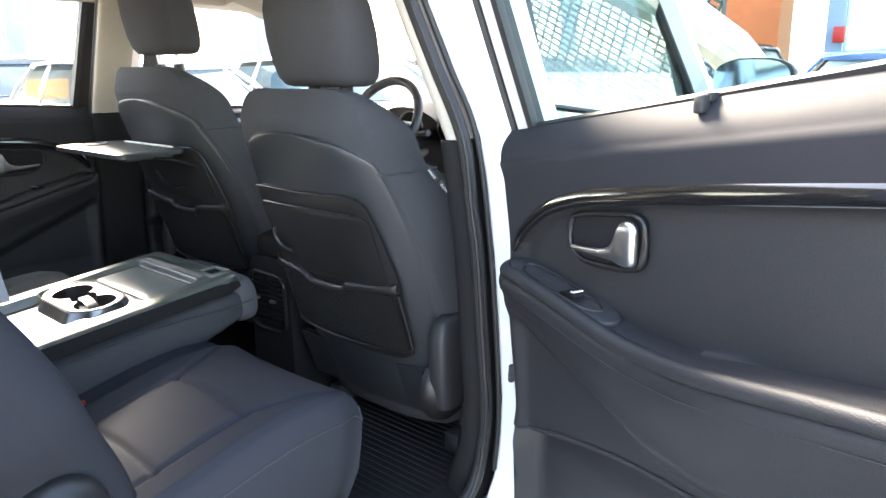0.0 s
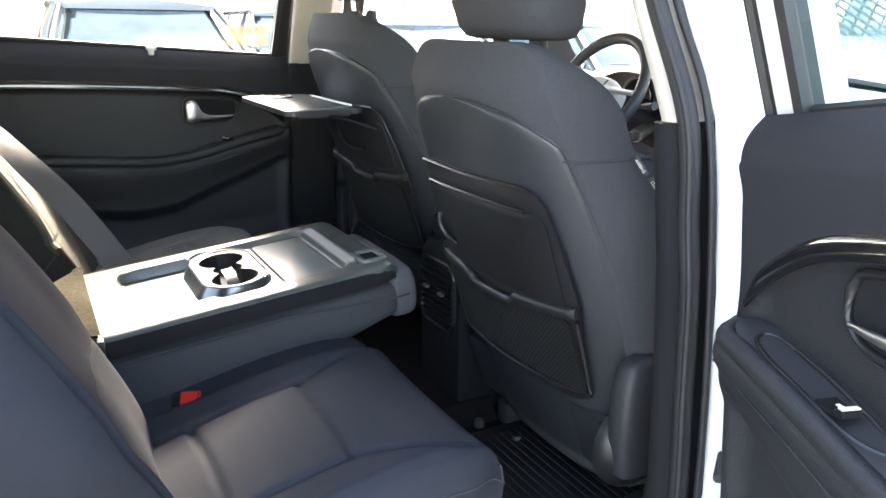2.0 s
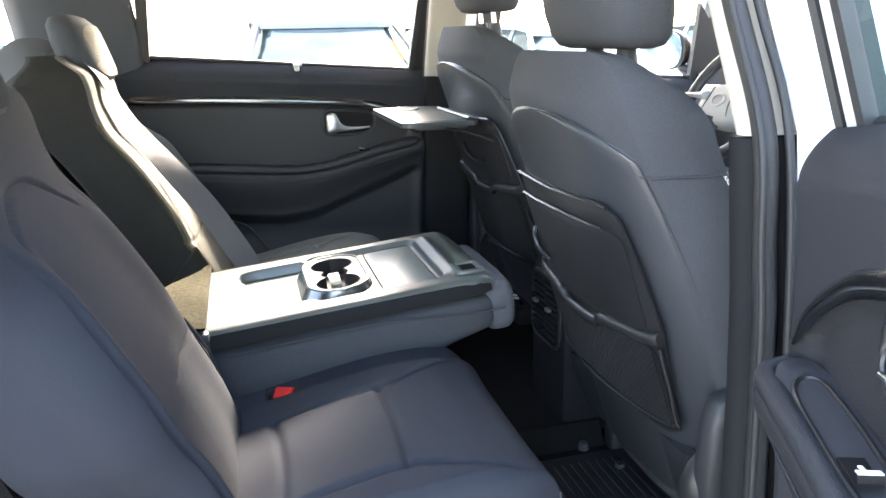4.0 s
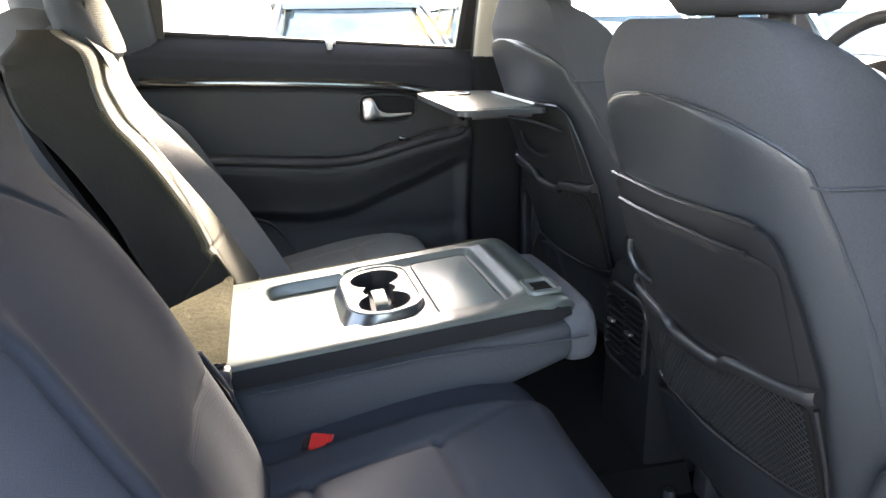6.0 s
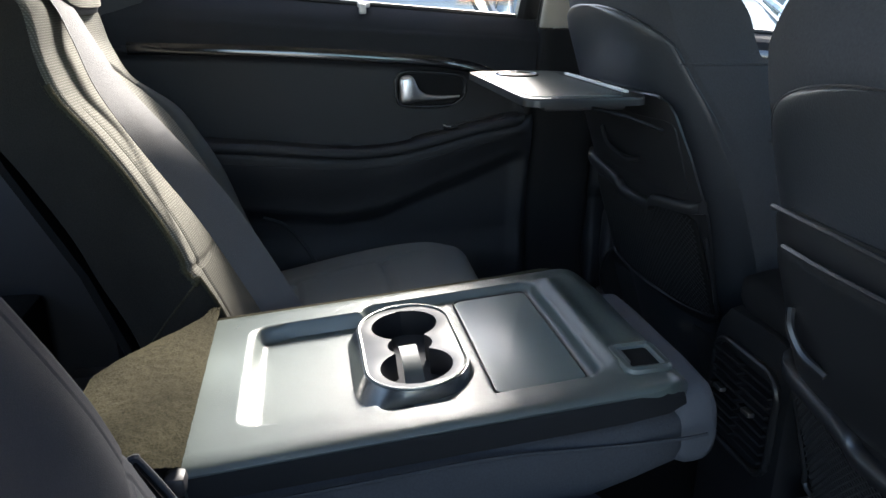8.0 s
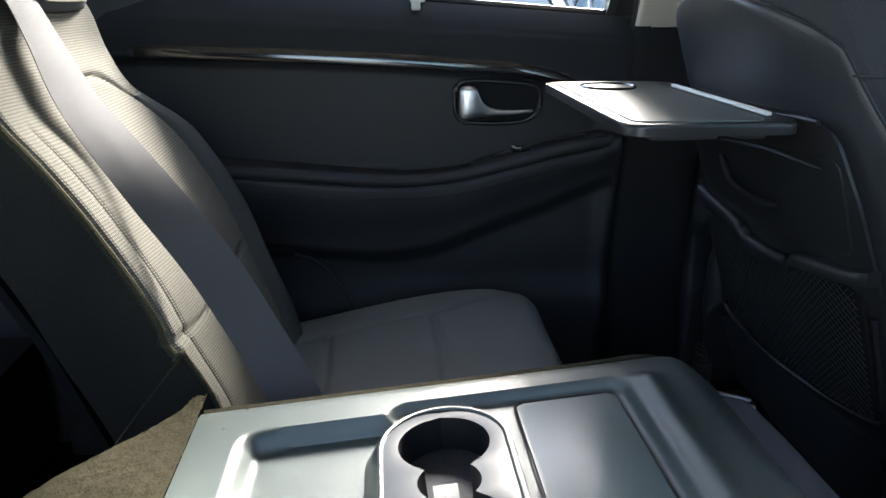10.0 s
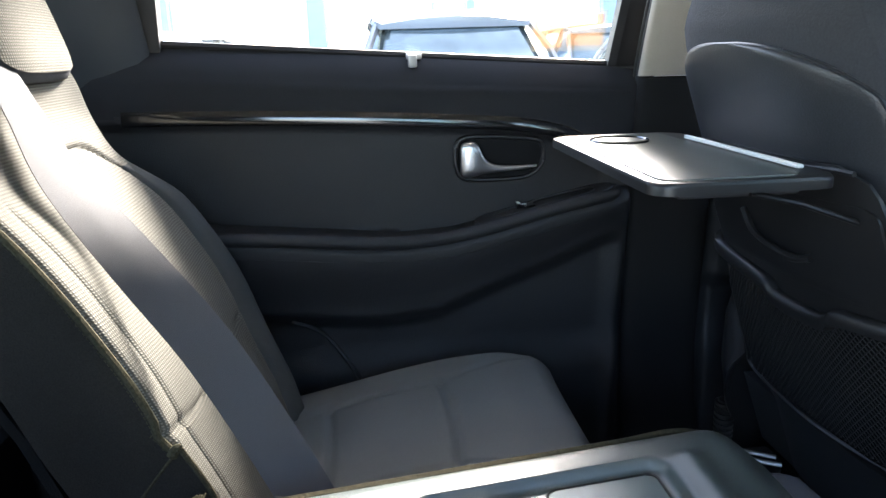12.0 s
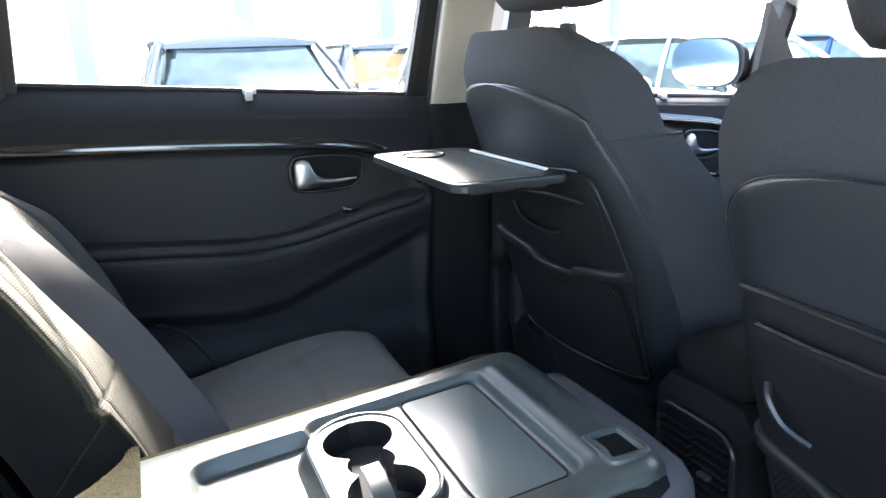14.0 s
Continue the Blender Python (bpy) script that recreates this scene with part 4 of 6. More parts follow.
    for y, w, zc, hh in ((0.02, 0.20, 0.60, 0.05), (0.05, 0.235, 0.61, 0.08), (0.2, 0.25, 0.62, 0.09), (0.4, 0.25, 0.635, 0.09), (0.5, 0.24, 0.635, 0.085), (0.55, 0.21, 0.625, 0.06)):
        rows.append([(cx + w * math.copysign(abs(math.cos(q)) ** 0.6, math.cos(q)), y0 + 0.22 + y, zc + zo + hh * math.copysign(abs(math.sin(q)) ** 0.6, math.sin(q))) for q in [2 * math.pi * j / 24 for j in range(24)]])
    loft(bm, rows)
    part("cushion", bm, FABRIC_DARK, d, angle=70)
    for s in (-1, 1):
        bm = bmesh.new()
        box(bm, (cx + s * 0.20 - 0.02, y0 + 0.22, 0.386), (cx + s * 0.20 + 0.02, y0 + 0.75, 0.44), 0.006)
        box(bm, (cx + s * 0.20 - 0.012, y0 + 0.26, 0.435), (cx + s * 0.20 + 0.012, y0 + 0.66, 0.56 + zo), 0.004)
        part("seat_rail", bm, PLASTIC, d)
    bm = bmesh.new()
    rows = []
    for k in range(8):
        f = math.sqrt(max(0.03, 1 - (k / 7) ** 2))
        x = cx + mirror * (0.215 + 0.05 * k / 7)
        rows.append([(x, y0 + 0.180 + 0.072 * f * math.cos(q), 0.578 + zo + 0.078 * f * math.sin(q)) for q in [2 * math.pi * j / 20 for j in range(20)]])
    loft(bm, rows)
    part("hinge_cover", bm, SHELL, d, "smooth domed hinge cover", angle=60)
    bm = bmesh.new()
    rows = []
    for z, w in ((0.55, 0.03), (0.62, 0.036), (0.70, 0.035), (0.735, 0.030), (0.748, 0.018)):
        rows.append(superring(cx + mirror * 0.248, y0 + 0.180, z + zo, w * 0.75, 0.062 * w / 0.036, 3.5, 20))
    loft(bm, rows)
    part("belt_guide", bm, PLASTIC, d, angle=60)
    # lower rear valance of the backrest
    bm = bmesh.new()
    loft(bm, [[(cx - 0.2, y0 + 0.345 * (1.002 - z) - 0.005 + dy, z + zo) for dy in (0, 0.02)] + [(cx + 0.2, y0 + 0.345 * (1.002 - z) + 0.02 - dy, z + zo) for dy in (0.0, 0.02)] for z in (0.50, 0.62)])
    part("lower_valance", bm, LEATHERETTE, d)
    return d, on, c


driver, on_driver, dc = front_seat("car_seat", 0.346, 0.229, 0.0, 1, "charcoal cloth driver's seat with leatherette back and net pocket", False)
passenger, on_passenger, pc = front_seat("car_seat", -0.366, 0.295, 0.045, -1, "charcoal cloth passenger seat with its folding tray lowered", True)

# folding tray, lowered, with its two arms
TX0, TX1, TY0, TY1 = -0.532, -0.162, 0.095, 0.272
bm = bmesh.new()
plate(bm, rounded(TX0, TY0, TX1, TY1, 0.022), lambda a, b, h: Vector((a, b, 1.0405 + h)), 0.0115, 0.004)
tray = part("folding_tray", bm, SHELL, passenger, "lowered grey folding tray")
bm = bmesh.new()
plate(bm, rounded(TX0 + 0.012, TY0 + 0.012, TX1 - 0.012, TY1 - 0.03, 0.016), lambda a, b, h: Vector((a, b, 1.0515 + h)), 0.002, 0.001)
part("tray_surface", bm, TRAY_GREY, tray)
bm = bmesh.new()
tube(bm, [(-0.452 + 0.035 * math.cos(q), 0.165 + 0.035 * math.sin(q), 1.0542) for q in [2 * math.pi * j / 28 for j in range(28)]], 0.0022, 6, closed=True)
part("cup_ring", bm, GLOSS_BLACK, tray)
bm = bmesh.new()
plate(bm, [(-0.452 + 0.033 * math.cos(2 * math.pi * j / 28), 0.165 + 0.033 * math.sin(2 * math.pi * j / 28)) for j in range(28)], lambda a, b, h: Vector((a, b, 1.0535 + h)), 0.0006, 0)
part("cup_recess", bm, SHELL, tray)
# metal strip coloured white in place of its bright reflection
bm = bmesh.new()
box(bm, (-0.457, 0.2515, 1.0525), (-0.204, 0.259, 1.0565), 0.0015)
part("bright_strip", bm, WHITE_TAG, tray, "bright metal strip along the tray")
bm = bmesh.new()
box(bm, (TX0 + 0.03, TY0 + 0.035, 1.030), (TX1 - 0.03, TY1 - 0.02, 1.0415), 0.005)
box(bm, (TX0 + 0.012, TY0 + 0.05, 1.026), (TX0 + 0.034, TY1 - 0.05, 1.0415), 0.004)
part("tray_underside", bm, PLASTIC, tray)
for x in (TX0 + 0.03, TX1 - 0.03):
    bm = bmesh.new()
    tube(bm, [(x, 0.20, 1.034), (x, 0.25, 1.022), (x, 0.31, 1.000)], 0.005, 8, flat=0.6)
    part("tray_arm", bm, SHELL, tray)
# cloth tags on the driver's seat flank
for k, (y, z, txt) in enumerate(((0.357, 1.043, "AIRBAG"), (0.366, 1.017, "CLEAN"))):
    tag = bmesh.new()
    box(tag, (-0.015, -0.0008, -0.005), (0.015, 0.0008, 0.005), 0.0005)
    m = pose(0.613 if k else 0.590, y, z, 0, 0, 0) @ pose(0, 0, 0, 0, 50, 25)
    bmesh.ops.transform(tag, matrix=m, verts=tag.verts)
    t_ob = part("side_tag", tag, MAT_RUBBER, driver, "small black cloth tag with white letters")
    cu = bpy.data.curves.new("tag_writing", "FONT")
    cu.body, cu.size, cu.extrude, cu.align_x, cu.align_y = txt, 0.0062, 0.0002, "CENTER", "CENTER"
    cu.materials.append(WHITE_TAG)
    w_ob = new("tag_writing", cu)
    w_ob.parent = t_ob
    w_ob.matrix_basis = m @ pose(0, -0.0012, 0, 90, 0, 0)


# ---- rear seats ----
# the backrest's front edge (z, y) and its half widths towards the middle of the car and towards the door
BACK_EDGE = [(0.60, -0.285), (0.70, -0.312), (0.75, -0.332), (0.797, -0.354), (0.86, -0.377), (0.90, -0.397), (0.96, -0.430), (1.015, -0.466), (1.054, -0.498), (1.10, -0.512), (1.151, -0.518), (1.185, -0.532), (1.205, -0.550)]
BACK_INNER = [(0.60, 0.222), (1.10, 0.222), (1.15, 0.214), (1.185, 0.195), (1.205, 0.150)]
BACK_OUTER = [(0.60, 0.180), (0.76, 0.200), (0.81, 0.228), (0.90, 0.236), (0.97, 0.226), (1.02, 0.196), (1.05, 0.172), (1.12, 0.158), (1.17, 0.135), (1.205, 0.090)]


def rear_seat(name, cx, label, mirror):
    d = thing(name, label, "car seat", "rear seats")
    # sun and shade are in the cloth colour: pale left seat, dark right seat
    cloth = FABRIC_RIBBED_LIT if cx < 0 else FABRIC_BACK_SHADED
    half = 0.205
    # cushion
    bm = bmesh.new()

    inner_half = 0.300 if cx > 0 else half

    def top(x, y):
        s = max(-1.0, (x - cx) / half)
        base = 0.628 + 0.066 * step(y, -0.42, 0.03) - 0.012 * step(y, 0.03, 0.12)
        return base + 0.012 * abs(s) ** 3 - 0.022 * max(0, abs(s) - 0.86) / 0.14
    nx, ny = 84, 110
    rows = []
    for j in range(ny + 1):
        t = j / ny
        y = -0.40 + 0.522 * t
        row = []
        wy = half * (1 - 0.09 * step(y, 0.03, 0.122) ** 2)
        for i in range(nx + 1):
            x = cx + wy * (inner_half / half * (2 * i / nx - 1) if i < nx / 2 else 2 * i / nx - 1)
            s = (x - cx) / wy
            rim_s = abs(2 * i / nx - 1)
            groove = 0.0
            flare = 0.56 + 0.34 * max(0.0, (y + 0.055) / 0.15)
            for g in (-flare, flare):
                groove += 0.006 * math.exp(-((s - g) / 0.028) ** 2) * step(y, -0.40, -0.3) * (1 - step(y, 0.07, 0.12))
            for gy in (-0.055, -0.222):
                groove += 0.007 * math.exp(-((y - gy + 0.02 * s * s) / 0.006) ** 2) * step(0.62 - abs(s), 0.0, 0.05)
            crown = 0.0018 * math.sin(math.pi * min(1.0, max(0.0, (y + 0.222) / 0.167))) * (abs(s) < flare)
            e = max(0.0, (y - 0.085) / 0.037)
            z = top(x, y) - groove + crown - 0.024 * e ** 2.2
            if rim_s > 0.93:
                z -= 0.02 * ((rim_s - 0.93) / 0.07) ** 2
            row.append(bm.verts.new((x, y, z)))
        rows.append(row)
    for a, b in zip(rows, rows[1:]):
        for i in range(nx):
            bm.faces.new((a[i], a[i + 1], b[i + 1], b[i]))
    part_top = rows
    rim = rows[0] + [r[-1] for r in rows[1:]] + list(reversed(rows[-1][:-1])) + [r[0] for r in reversed(rows[1:-1])]
    prev = rim
    piping = []
    for inset, drop in ((-0.004, 0.012), (-0.002, 0.05), (0.004, 0.11), (0.02, 0.165), (0.03, 0.18)):
        ring = []
        for v in rim:
            c = v.co
            px = cx + (c.x - cx) * (1 - inset / half)
            py = -0.12 + (c.y + 0.12) * (1 - inset / 0.27)
            ring.append(bm.verts.new((px, py, c.z - drop)))
        piping = piping or [v.co.copy() for v in ring]
        for k in range(len(rim)):
            bm.faces.new((prev[k], prev[(k + 1) % len(rim)], ring[(k + 1) % len(rim)], ring[k]))
        prev = ring
    bm.faces.new(prev)
    # cushion colour likewise holds the sun (left) or the shade (right)
    part("cushion", bm, FABRIC_LIT if cx < 0 else FABRIC_SHADED, d, "grey cloth cushion with sewn seams", angle=70)
    bm = bmesh.new()
    tube(bm, piping[84::2], 0.002, 6)
    part("cushion_piping", bm, FABRIC_DARK, d)

    # backrest: flat side with piping towards the middle of the car, round bolster towards the door
    def front_y(z):
        return soft(z, BACK_EDGE)
    seam_s = 0.60 if cx < 0 else 0.80
    nz, nf = 140, 120
    rows, backs = [], []
    zs = [0.60 + 0.605 * (1 - (1 - j / nz) ** 1.25) for j in range(nz + 1)]
    ss = [-math.cos(math.pi * i / nf) for i in range(nf + 1)]
    for z in zs:
        w_in, w_out = soft(z, BACK_INNER), soft(z, BACK_OUTER)
        flank = step(z, 1.045, 0.98)
        edge = step(z, 1.205, 1.15)
        ring = []
        for sv in ss:
            x = sv * (w_in if sv < 0 else w_out)
            y = front_y(z) - 0.03 * (1 - edge) ** 2
            y += 0.012 * (1 - sv * sv) * step(z, 1.12, 1.06) + (0.014 if cx > 0 else 0.004) * math.exp(-((sv + 0.66) / 0.2) ** 2) * flank
            y += 0.026 * step(sv, 0.5, 0.78) * flank
            f = max(0.0, (sv - 0.72) / 0.28)
            y -= (0.075 * flank + 0.03 * (1 - flank)) * (1 - math.sqrt(max(0.0, 1 - f * f)))
            f = max(0.0, (-0.955 - sv) / 0.045)
            y -= 0.008 * f * f
            arch = 1.070 - 0.055 * abs((sv - 0.04) / 0.62) ** 2.6
            y -= 0.007 * math.exp(-((z - arch) / 0.0045) ** 2) * (abs(sv - 0.04) < 0.60)
            y -= 0.006 * math.exp(-((sv - seam_s) / 0.022) ** 2) * step(z, 1.04, 1.02)
            y -= 0.003 * math.exp(-((sv + 0.86) / 0.014) ** 2) * step(z, 1.05, 1.03)
            y -= 0.005 * math.exp(-((z - 0.800 - 0.012 * abs(sv)) / 0.004) ** 2) * (sv < 0.6 if cx < 0 else sv < 0.15)
            ring.append((cx + mirror * x, y, z))
        rows.append(ring)
        y_back = front_y(z) - 0.150 + 0.05 * (1 - edge)
        (xo, yo, _), (xi, yi, _) = ring[-1], ring[0]
        side = [(xo + mirror * 0.008 * math.sin(math.pi * k / 6), yo + (y_back + 0.02 - yo) * k / 6, z) for k in range(7)]
        rear = [(xo + (xi - xo) * k / 12, y_back + 0.02 * abs(k / 6 - 1) ** 8, z) for k in range(1, 13)]
        inner = [(xi, y_back + 0.02 + (yi - y_back - 0.02) * k / 4, z) for k in range(1, 5)]
        backs.append((side, side[-1:] + rear + inner))

    def panel(j, i):
        if ss[i] >= seam_s and zs[j] < 1.03:
            return "bolster"
        return "lower" if zs[j] < 0.80 and -0.86 < ss[i] < (0.6 if cx < 0 else 0.15) else "main"
    bms = grid_parts(rows, panel)
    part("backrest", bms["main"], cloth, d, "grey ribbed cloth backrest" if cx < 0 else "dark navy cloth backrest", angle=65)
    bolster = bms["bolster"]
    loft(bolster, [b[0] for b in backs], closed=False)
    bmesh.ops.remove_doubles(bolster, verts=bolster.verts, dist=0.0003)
    # the left bolster's shade is part of its darker cloth colour
    part("side_bolster", bolster, FABRIC_SIDE_SHADED if cx < 0 else FABRIC_BACK_SHADED, d, "plain cloth side bolster", angle=65)
    part("lower_panel", bms["lower"], FABRIC_RIBBED_LIT if cx < 0 else FABRIC_LOW_SHADED, d, "grey ribbed lower back panel", angle=65)
    bm = bmesh.new()
    loft(bm, [b[1] for b in backs], closed=False)
    bm.faces.new([bm.verts.new(p) for p in rows[-1] + backs[-1][0][1:] + backs[-1][1][1:-1]])
    part("back_cover", bm, SIDE_CARPET if cx < 0 else FLOOR_CARPET, d, "dark carpet rear and inner side cover", angle=65)
    # sewn piping down the inner front edge, with its line of stitches
    low = min(range(nz + 1), key=lambda j: abs(zs[j] - 0.797))
    high = min(range(nz + 1), key=lambda j: abs(zs[j] - 1.075))
    bm = bmesh.new()
    tube(bm, [rows[j][0] for j in range(low, high, 3)], 0.0042, 8)
    # left piping takes a lit beige tone, right piping a shaded dark one
    part("edge_piping", bm, CARPET if cx < 0 else FABRIC_DARK, d)
    bm = bmesh.new()
    for j in range(low, high, 1):
        p = Vector(rows[j][0]) + Vector((-mirror * 0.0012, -0.0060, 0))
        q = p + (Vector(rows[j + 1][0]) - Vector(rows[j][0])) * 0.6
        tube(bm, [p, q], 0.0008, 4)
    part("stitches", bm, CARPET if cx < 0 else FABRIC_DARK, d)
    # folded trim flap under the end of the piping, with its sewn edges
    bm = bmesh.new()
    fx = cx - mirror * 0.222
    corner = [(-0.353, 0.799), (-0.322, 0.741), (-0.300, 0.66), (-0.462, 0.66), (-0.402, 0.739)]
    loft(bm, [[(fx + mirror * (0.004 + 0.02 * (0.80 - z)), y, z) for y, z in corner], [(fx - mirror * (0.002 + 0.05 * (0.80 - z)), y, z) for y, z in corner]])
    flap = part("trim_flap", bm, SIDE_CARPET if cx < 0 else FLOOR_CARPET, d, "dark folded trim flap")
    bm = bmesh.new()
    tube(bm, smooth_path([(fx - mirror * (0.003 + 0.05 * (0.80 - z)), y, z) for y, z in ((-0.360, 0.792), (-0.354, 0.800), (-0.347, 0.792), (-0.322, 0.741), (-0.300, 0.66))], 5), [0.0055] * 4 + [0.0045] * 4 + [0.0030] * 13, 8)
    tube(bm, [(fx - mirror * (0.002 + 0.05 * (0.80 - z)), y, z) for y, z in ((-0.357, 0.794), (-0.402, 0.739), (-0.462, 0.66))], 0.0016, 6)
    part("flap_edge", bm, CARPET if cx < 0 else FABRIC_DARK, flap)
    bm = bmesh.new()
    loft(bm, [[(cx - 0.205, front_y(z) - 0.153, z), (cx + 0.19, front_y(z) - 0.153, z), (cx + 0.19, front_y(z) - 0.165, z), (cx - 0.205, front_y(z) - 0.165, z)] for z in (0.62, 0.8, 1.0, 1.14)])
    part("back_carpet", bm, FLOOR_CARPET, d)
    # head restraint
    bm = bmesh.new()
    rows = []
    for z, w, dep in ((1.165, 0.075, 0.02), (1.168, 0.10, 0.034), (1.18, 0.115, 0.042), (1.21, 0.122, 0.047), (1.25, 0.122, 0.046), (1.285, 0.112, 0.04), (1.30, 0.09, 0.03), (1.306, 0.06, 0.015)):
        rows.append(superring(cx, -0.540 - 0.3 * (z - 1.17), z - 0.018, w, dep, 2.7, 36))
    loft(bm, rows)
    head = part("head_restraint", bm, FABRIC_DARK, d, "charcoal cloth head restraint", angle=70)
    bm = bmesh.new()
    grid = []
    for j in range(15):
        row = []
        for i in range(23):
            a, b = (i / 11 - 1), (j / 7 - 1)
            r = max(abs(a), abs(b)) / max(1e-6, (abs(a) ** 4 + abs(b) ** 4) ** 0.25)
            x, z = 0.100 * a * r, 1.213 + 0.054 * b * r
            rim_ = 0.004 * (1 - max(abs(a), abs(b)) ** 6)
            y = -0.540 - 0.3 * (z - 1.152) + 0.0455 * (1 - (abs(x) / 0.122) ** 2.9) ** (1 / 2.9) + rim_ - 0.002
            row.append(bm.verts.new((cx + x, y, z)))
        grid.append(row)
    for p, q in zip(grid, grid[1:]):
        for i in range(22):
            bm.faces.new((p[i], p[i + 1], q[i + 1], q[i]))
    part("front_pad", bm, cloth, head, "lighter cloth front pad", angle=70)
    for s in (-1, 1):
        bm = bmesh.new()
        tube(bm, [(cx + s * 0.05, -0.545, 1.12), (cx + s * 0.05, -0.545, 1.17)], 0.0055, 10)
        part("rod", bm, CHROME, head)
    # frame under the cushion
    bm = bmesh.new()
    box(bm, (cx - 0.19, -0.36, 0.40), (cx + 0.19, 0.06, 0.52), 0.02)
    part("seat_base", bm, PLASTIC, d)
    for s in (-1, 1):
        bm = bmesh.new()
        box(bm, (cx + s * 0.17 - 0.02, -0.35, 0.386), (cx + s * 0.17 + 0.02, 0.18, 0.41), 0.005)
        part("seat_rail", bm, MAT_RUBBER, d)
    # hinge cover at the outer side
    bm = bmesh.new()
    rows = []
    for k in range(8):
        f = math.sqrt(max(0.03, 1 - (k / 7) ** 2))
        x = cx + mirror * (0.205 + 0.04 * k / 7)
        rows.append([(x, -0.40 + 0.07 * f * math.cos(q), 0.70 + 0.06 * f * math.sin(q)) for q in [2 * math.pi * j / 20 for j in range(20)]])
    loft(bm, rows)
    part("hinge_cover", bm, SHELL, d, angle=60)
    return d


left_seat = rear_seat("car_seat", -0.450, "grey cloth rear seat in bright sunlight", -1)
right_seat = rear_seat("car_seat", 0.430, "grey cloth rear seat beside the open door", 1)

# belt across the sunlit seat
belt = thing("seat_belt", "grey webbing seat belt across the rear seat", "seat belt")
bm = bmesh.new()
ctr = smooth_path([(-0.455, -0.74, 1.17), (-0.41, -0.66, 1.218), (-0.375, -0.585, 1.226), (-0.352, -0.520, 1.175), (-0.342, -0.490, 1.12), (-0.327, -0.458, 1.055), (-0.307, -0.395, 0.97), (-0.285, -0.330, 0.885), (-0.262, -0.275, 0.795), (-0.238, -0.232, 0.72), (-0.212, -0.20, 0.66), (-0.20, -0.19, 0.60)], 6)
rows = []
for i, p in enumerate(ctr):
    t = (ctr[min(i + 1, len(ctr) - 1)] - ctr[max(i - 1, 0)]).normalized()
    f = step(i / len(ctr), 0.28, 0.72)
    side = t.cross(Vector((0.1 + 0.95 * f, 0.85 - 0.40 * f, 0.5 - 0.38 * f))).normalized()
    nrm = side.cross(t).normalized()
    rows.append([p + side * a + nrm * b for a, b in ((-0.028, 0), (0, 0.0015), (0.028, 0), (0.028, -0.0012), (0, -0.0003), (-0.028, -0.0012))])
loft(bm, rows)
part("webbing", bm, BELT, belt, angle=60)
bm = bmesh.new()
box(bm, (-0.020, -0.006, -0.035), (0.020, 0.006, 0.012), 0.003, 2, pose(-0.186, -0.181, 0.60, 10, 0, -20))
part("belt_tongue", bm, CHROME, belt)

# buckle between the seats
buckle = thing("belt_buckle", "black belt buckle with a red release button", "belt buckle")
m = pose(0.208, -0.218, 0.645, 12, 5, 75)
bm = bmesh.new()
box(bm, (-0.016, -0.013, -0.014), (0.012, 0.013, 0.006), 0.005, 2, m)
part("buckle_body", bm, SHELL, buckle)
bm = bmesh.new()
box(bm, (-0.004, -0.0150, -0.004), (0.032, 0.0150, 0.008), 0.003, 2, m)
part("release_button", bm, RED, buckle, "red release button")
bm = bmesh.new()
box(bm, (0.020, -0.005, 0.0), (0.028, 0.011, 0.012), 0.003, 2, m)
part("button_tab", bm, RED, buckle)
anchor = thing("child_seat_anchor", "small dark anchor tag between cushion and backrest", "anchor tag")
bm = bmesh.new()
box(bm, (0.262, -0.318, 0.640), (0.286, -0.300, 0.672), 0.003)
part("tag_holder", bm, PLASTIC, anchor)
bm = bmesh.new()
for z in (0.648, 0.655, 0.662):
    box(bm, (0.268, -0.2995, z), (0.280, -0.2985, z + 0.003))
part("printed_mark", bm, WHITE_TAG, anchor)

# ---- folded middle seat with cup holders ----
middle = thing("folded_middle_seat", "folded middle seat back serving as a grey tray with cup holders", "folding seat")
PITCH = math.atan(0.097)
CM = Matrix.Translation((0, -0.325, 0.762)) @ Matrix.Rotation(PITCH, 4, "X")


def con(x, y, h):
    return CM @ Vector((x, y, h))


def stadium(x, y, hx, hy, cx=0.0, cy=0.0):
    """Signed distance to a rounded bar, negative inside."""
    dx = max(0.0, abs(x - cx) - (hx - hy))
    return math.hypot(dx, y - cy) - hy


def rrect(x, y, x0, y0, x1, y1, r):
    qx = abs(x - (x0 + x1) / 2) - (x1 - x0) / 2 + r
    qy = abs(y - (y0 + y1) / 2) - (y1 - y0) / 2 + r
    return math.hypot(max(qx, 0), max(qy, 0)) + min(max(qx, qy), 0) - r


CUP = (-0.004, 0.242)
CHX, CHY = 0.112, 0.060


def tray_height(x, y):
    h = 0.0
    d = rrect(x, y, -0.118, 0.048, 0.118, 0.24, 0.02)
    h = -0.020 * step(-d, -0.002, 0.007 + 0.012 * step(y, 0.10, 0.055))
    d2 = rrect(x, y, -0.135, 0.19, 0.135, 0.432, 0.02)
    h = min(h, -0.012 * step(-d2, -0.002, 0.008))
    # raised lip at the front end of the tray
    h += 0.006 * math.exp(-((y - 0.452) / 0.012) ** 2) * step(0.14 - abs(x), 0.0, 0.02)
    h -= 0.03 * step(y, 0.475, 0.535) ** 2
    h -= 0.005 * max(0.0, (abs(x) - 0.15) / 0.025) ** 2
    return h


bm = bmesh.new()
nx, ny = 128, 190
LEN = 0.525
rows = []
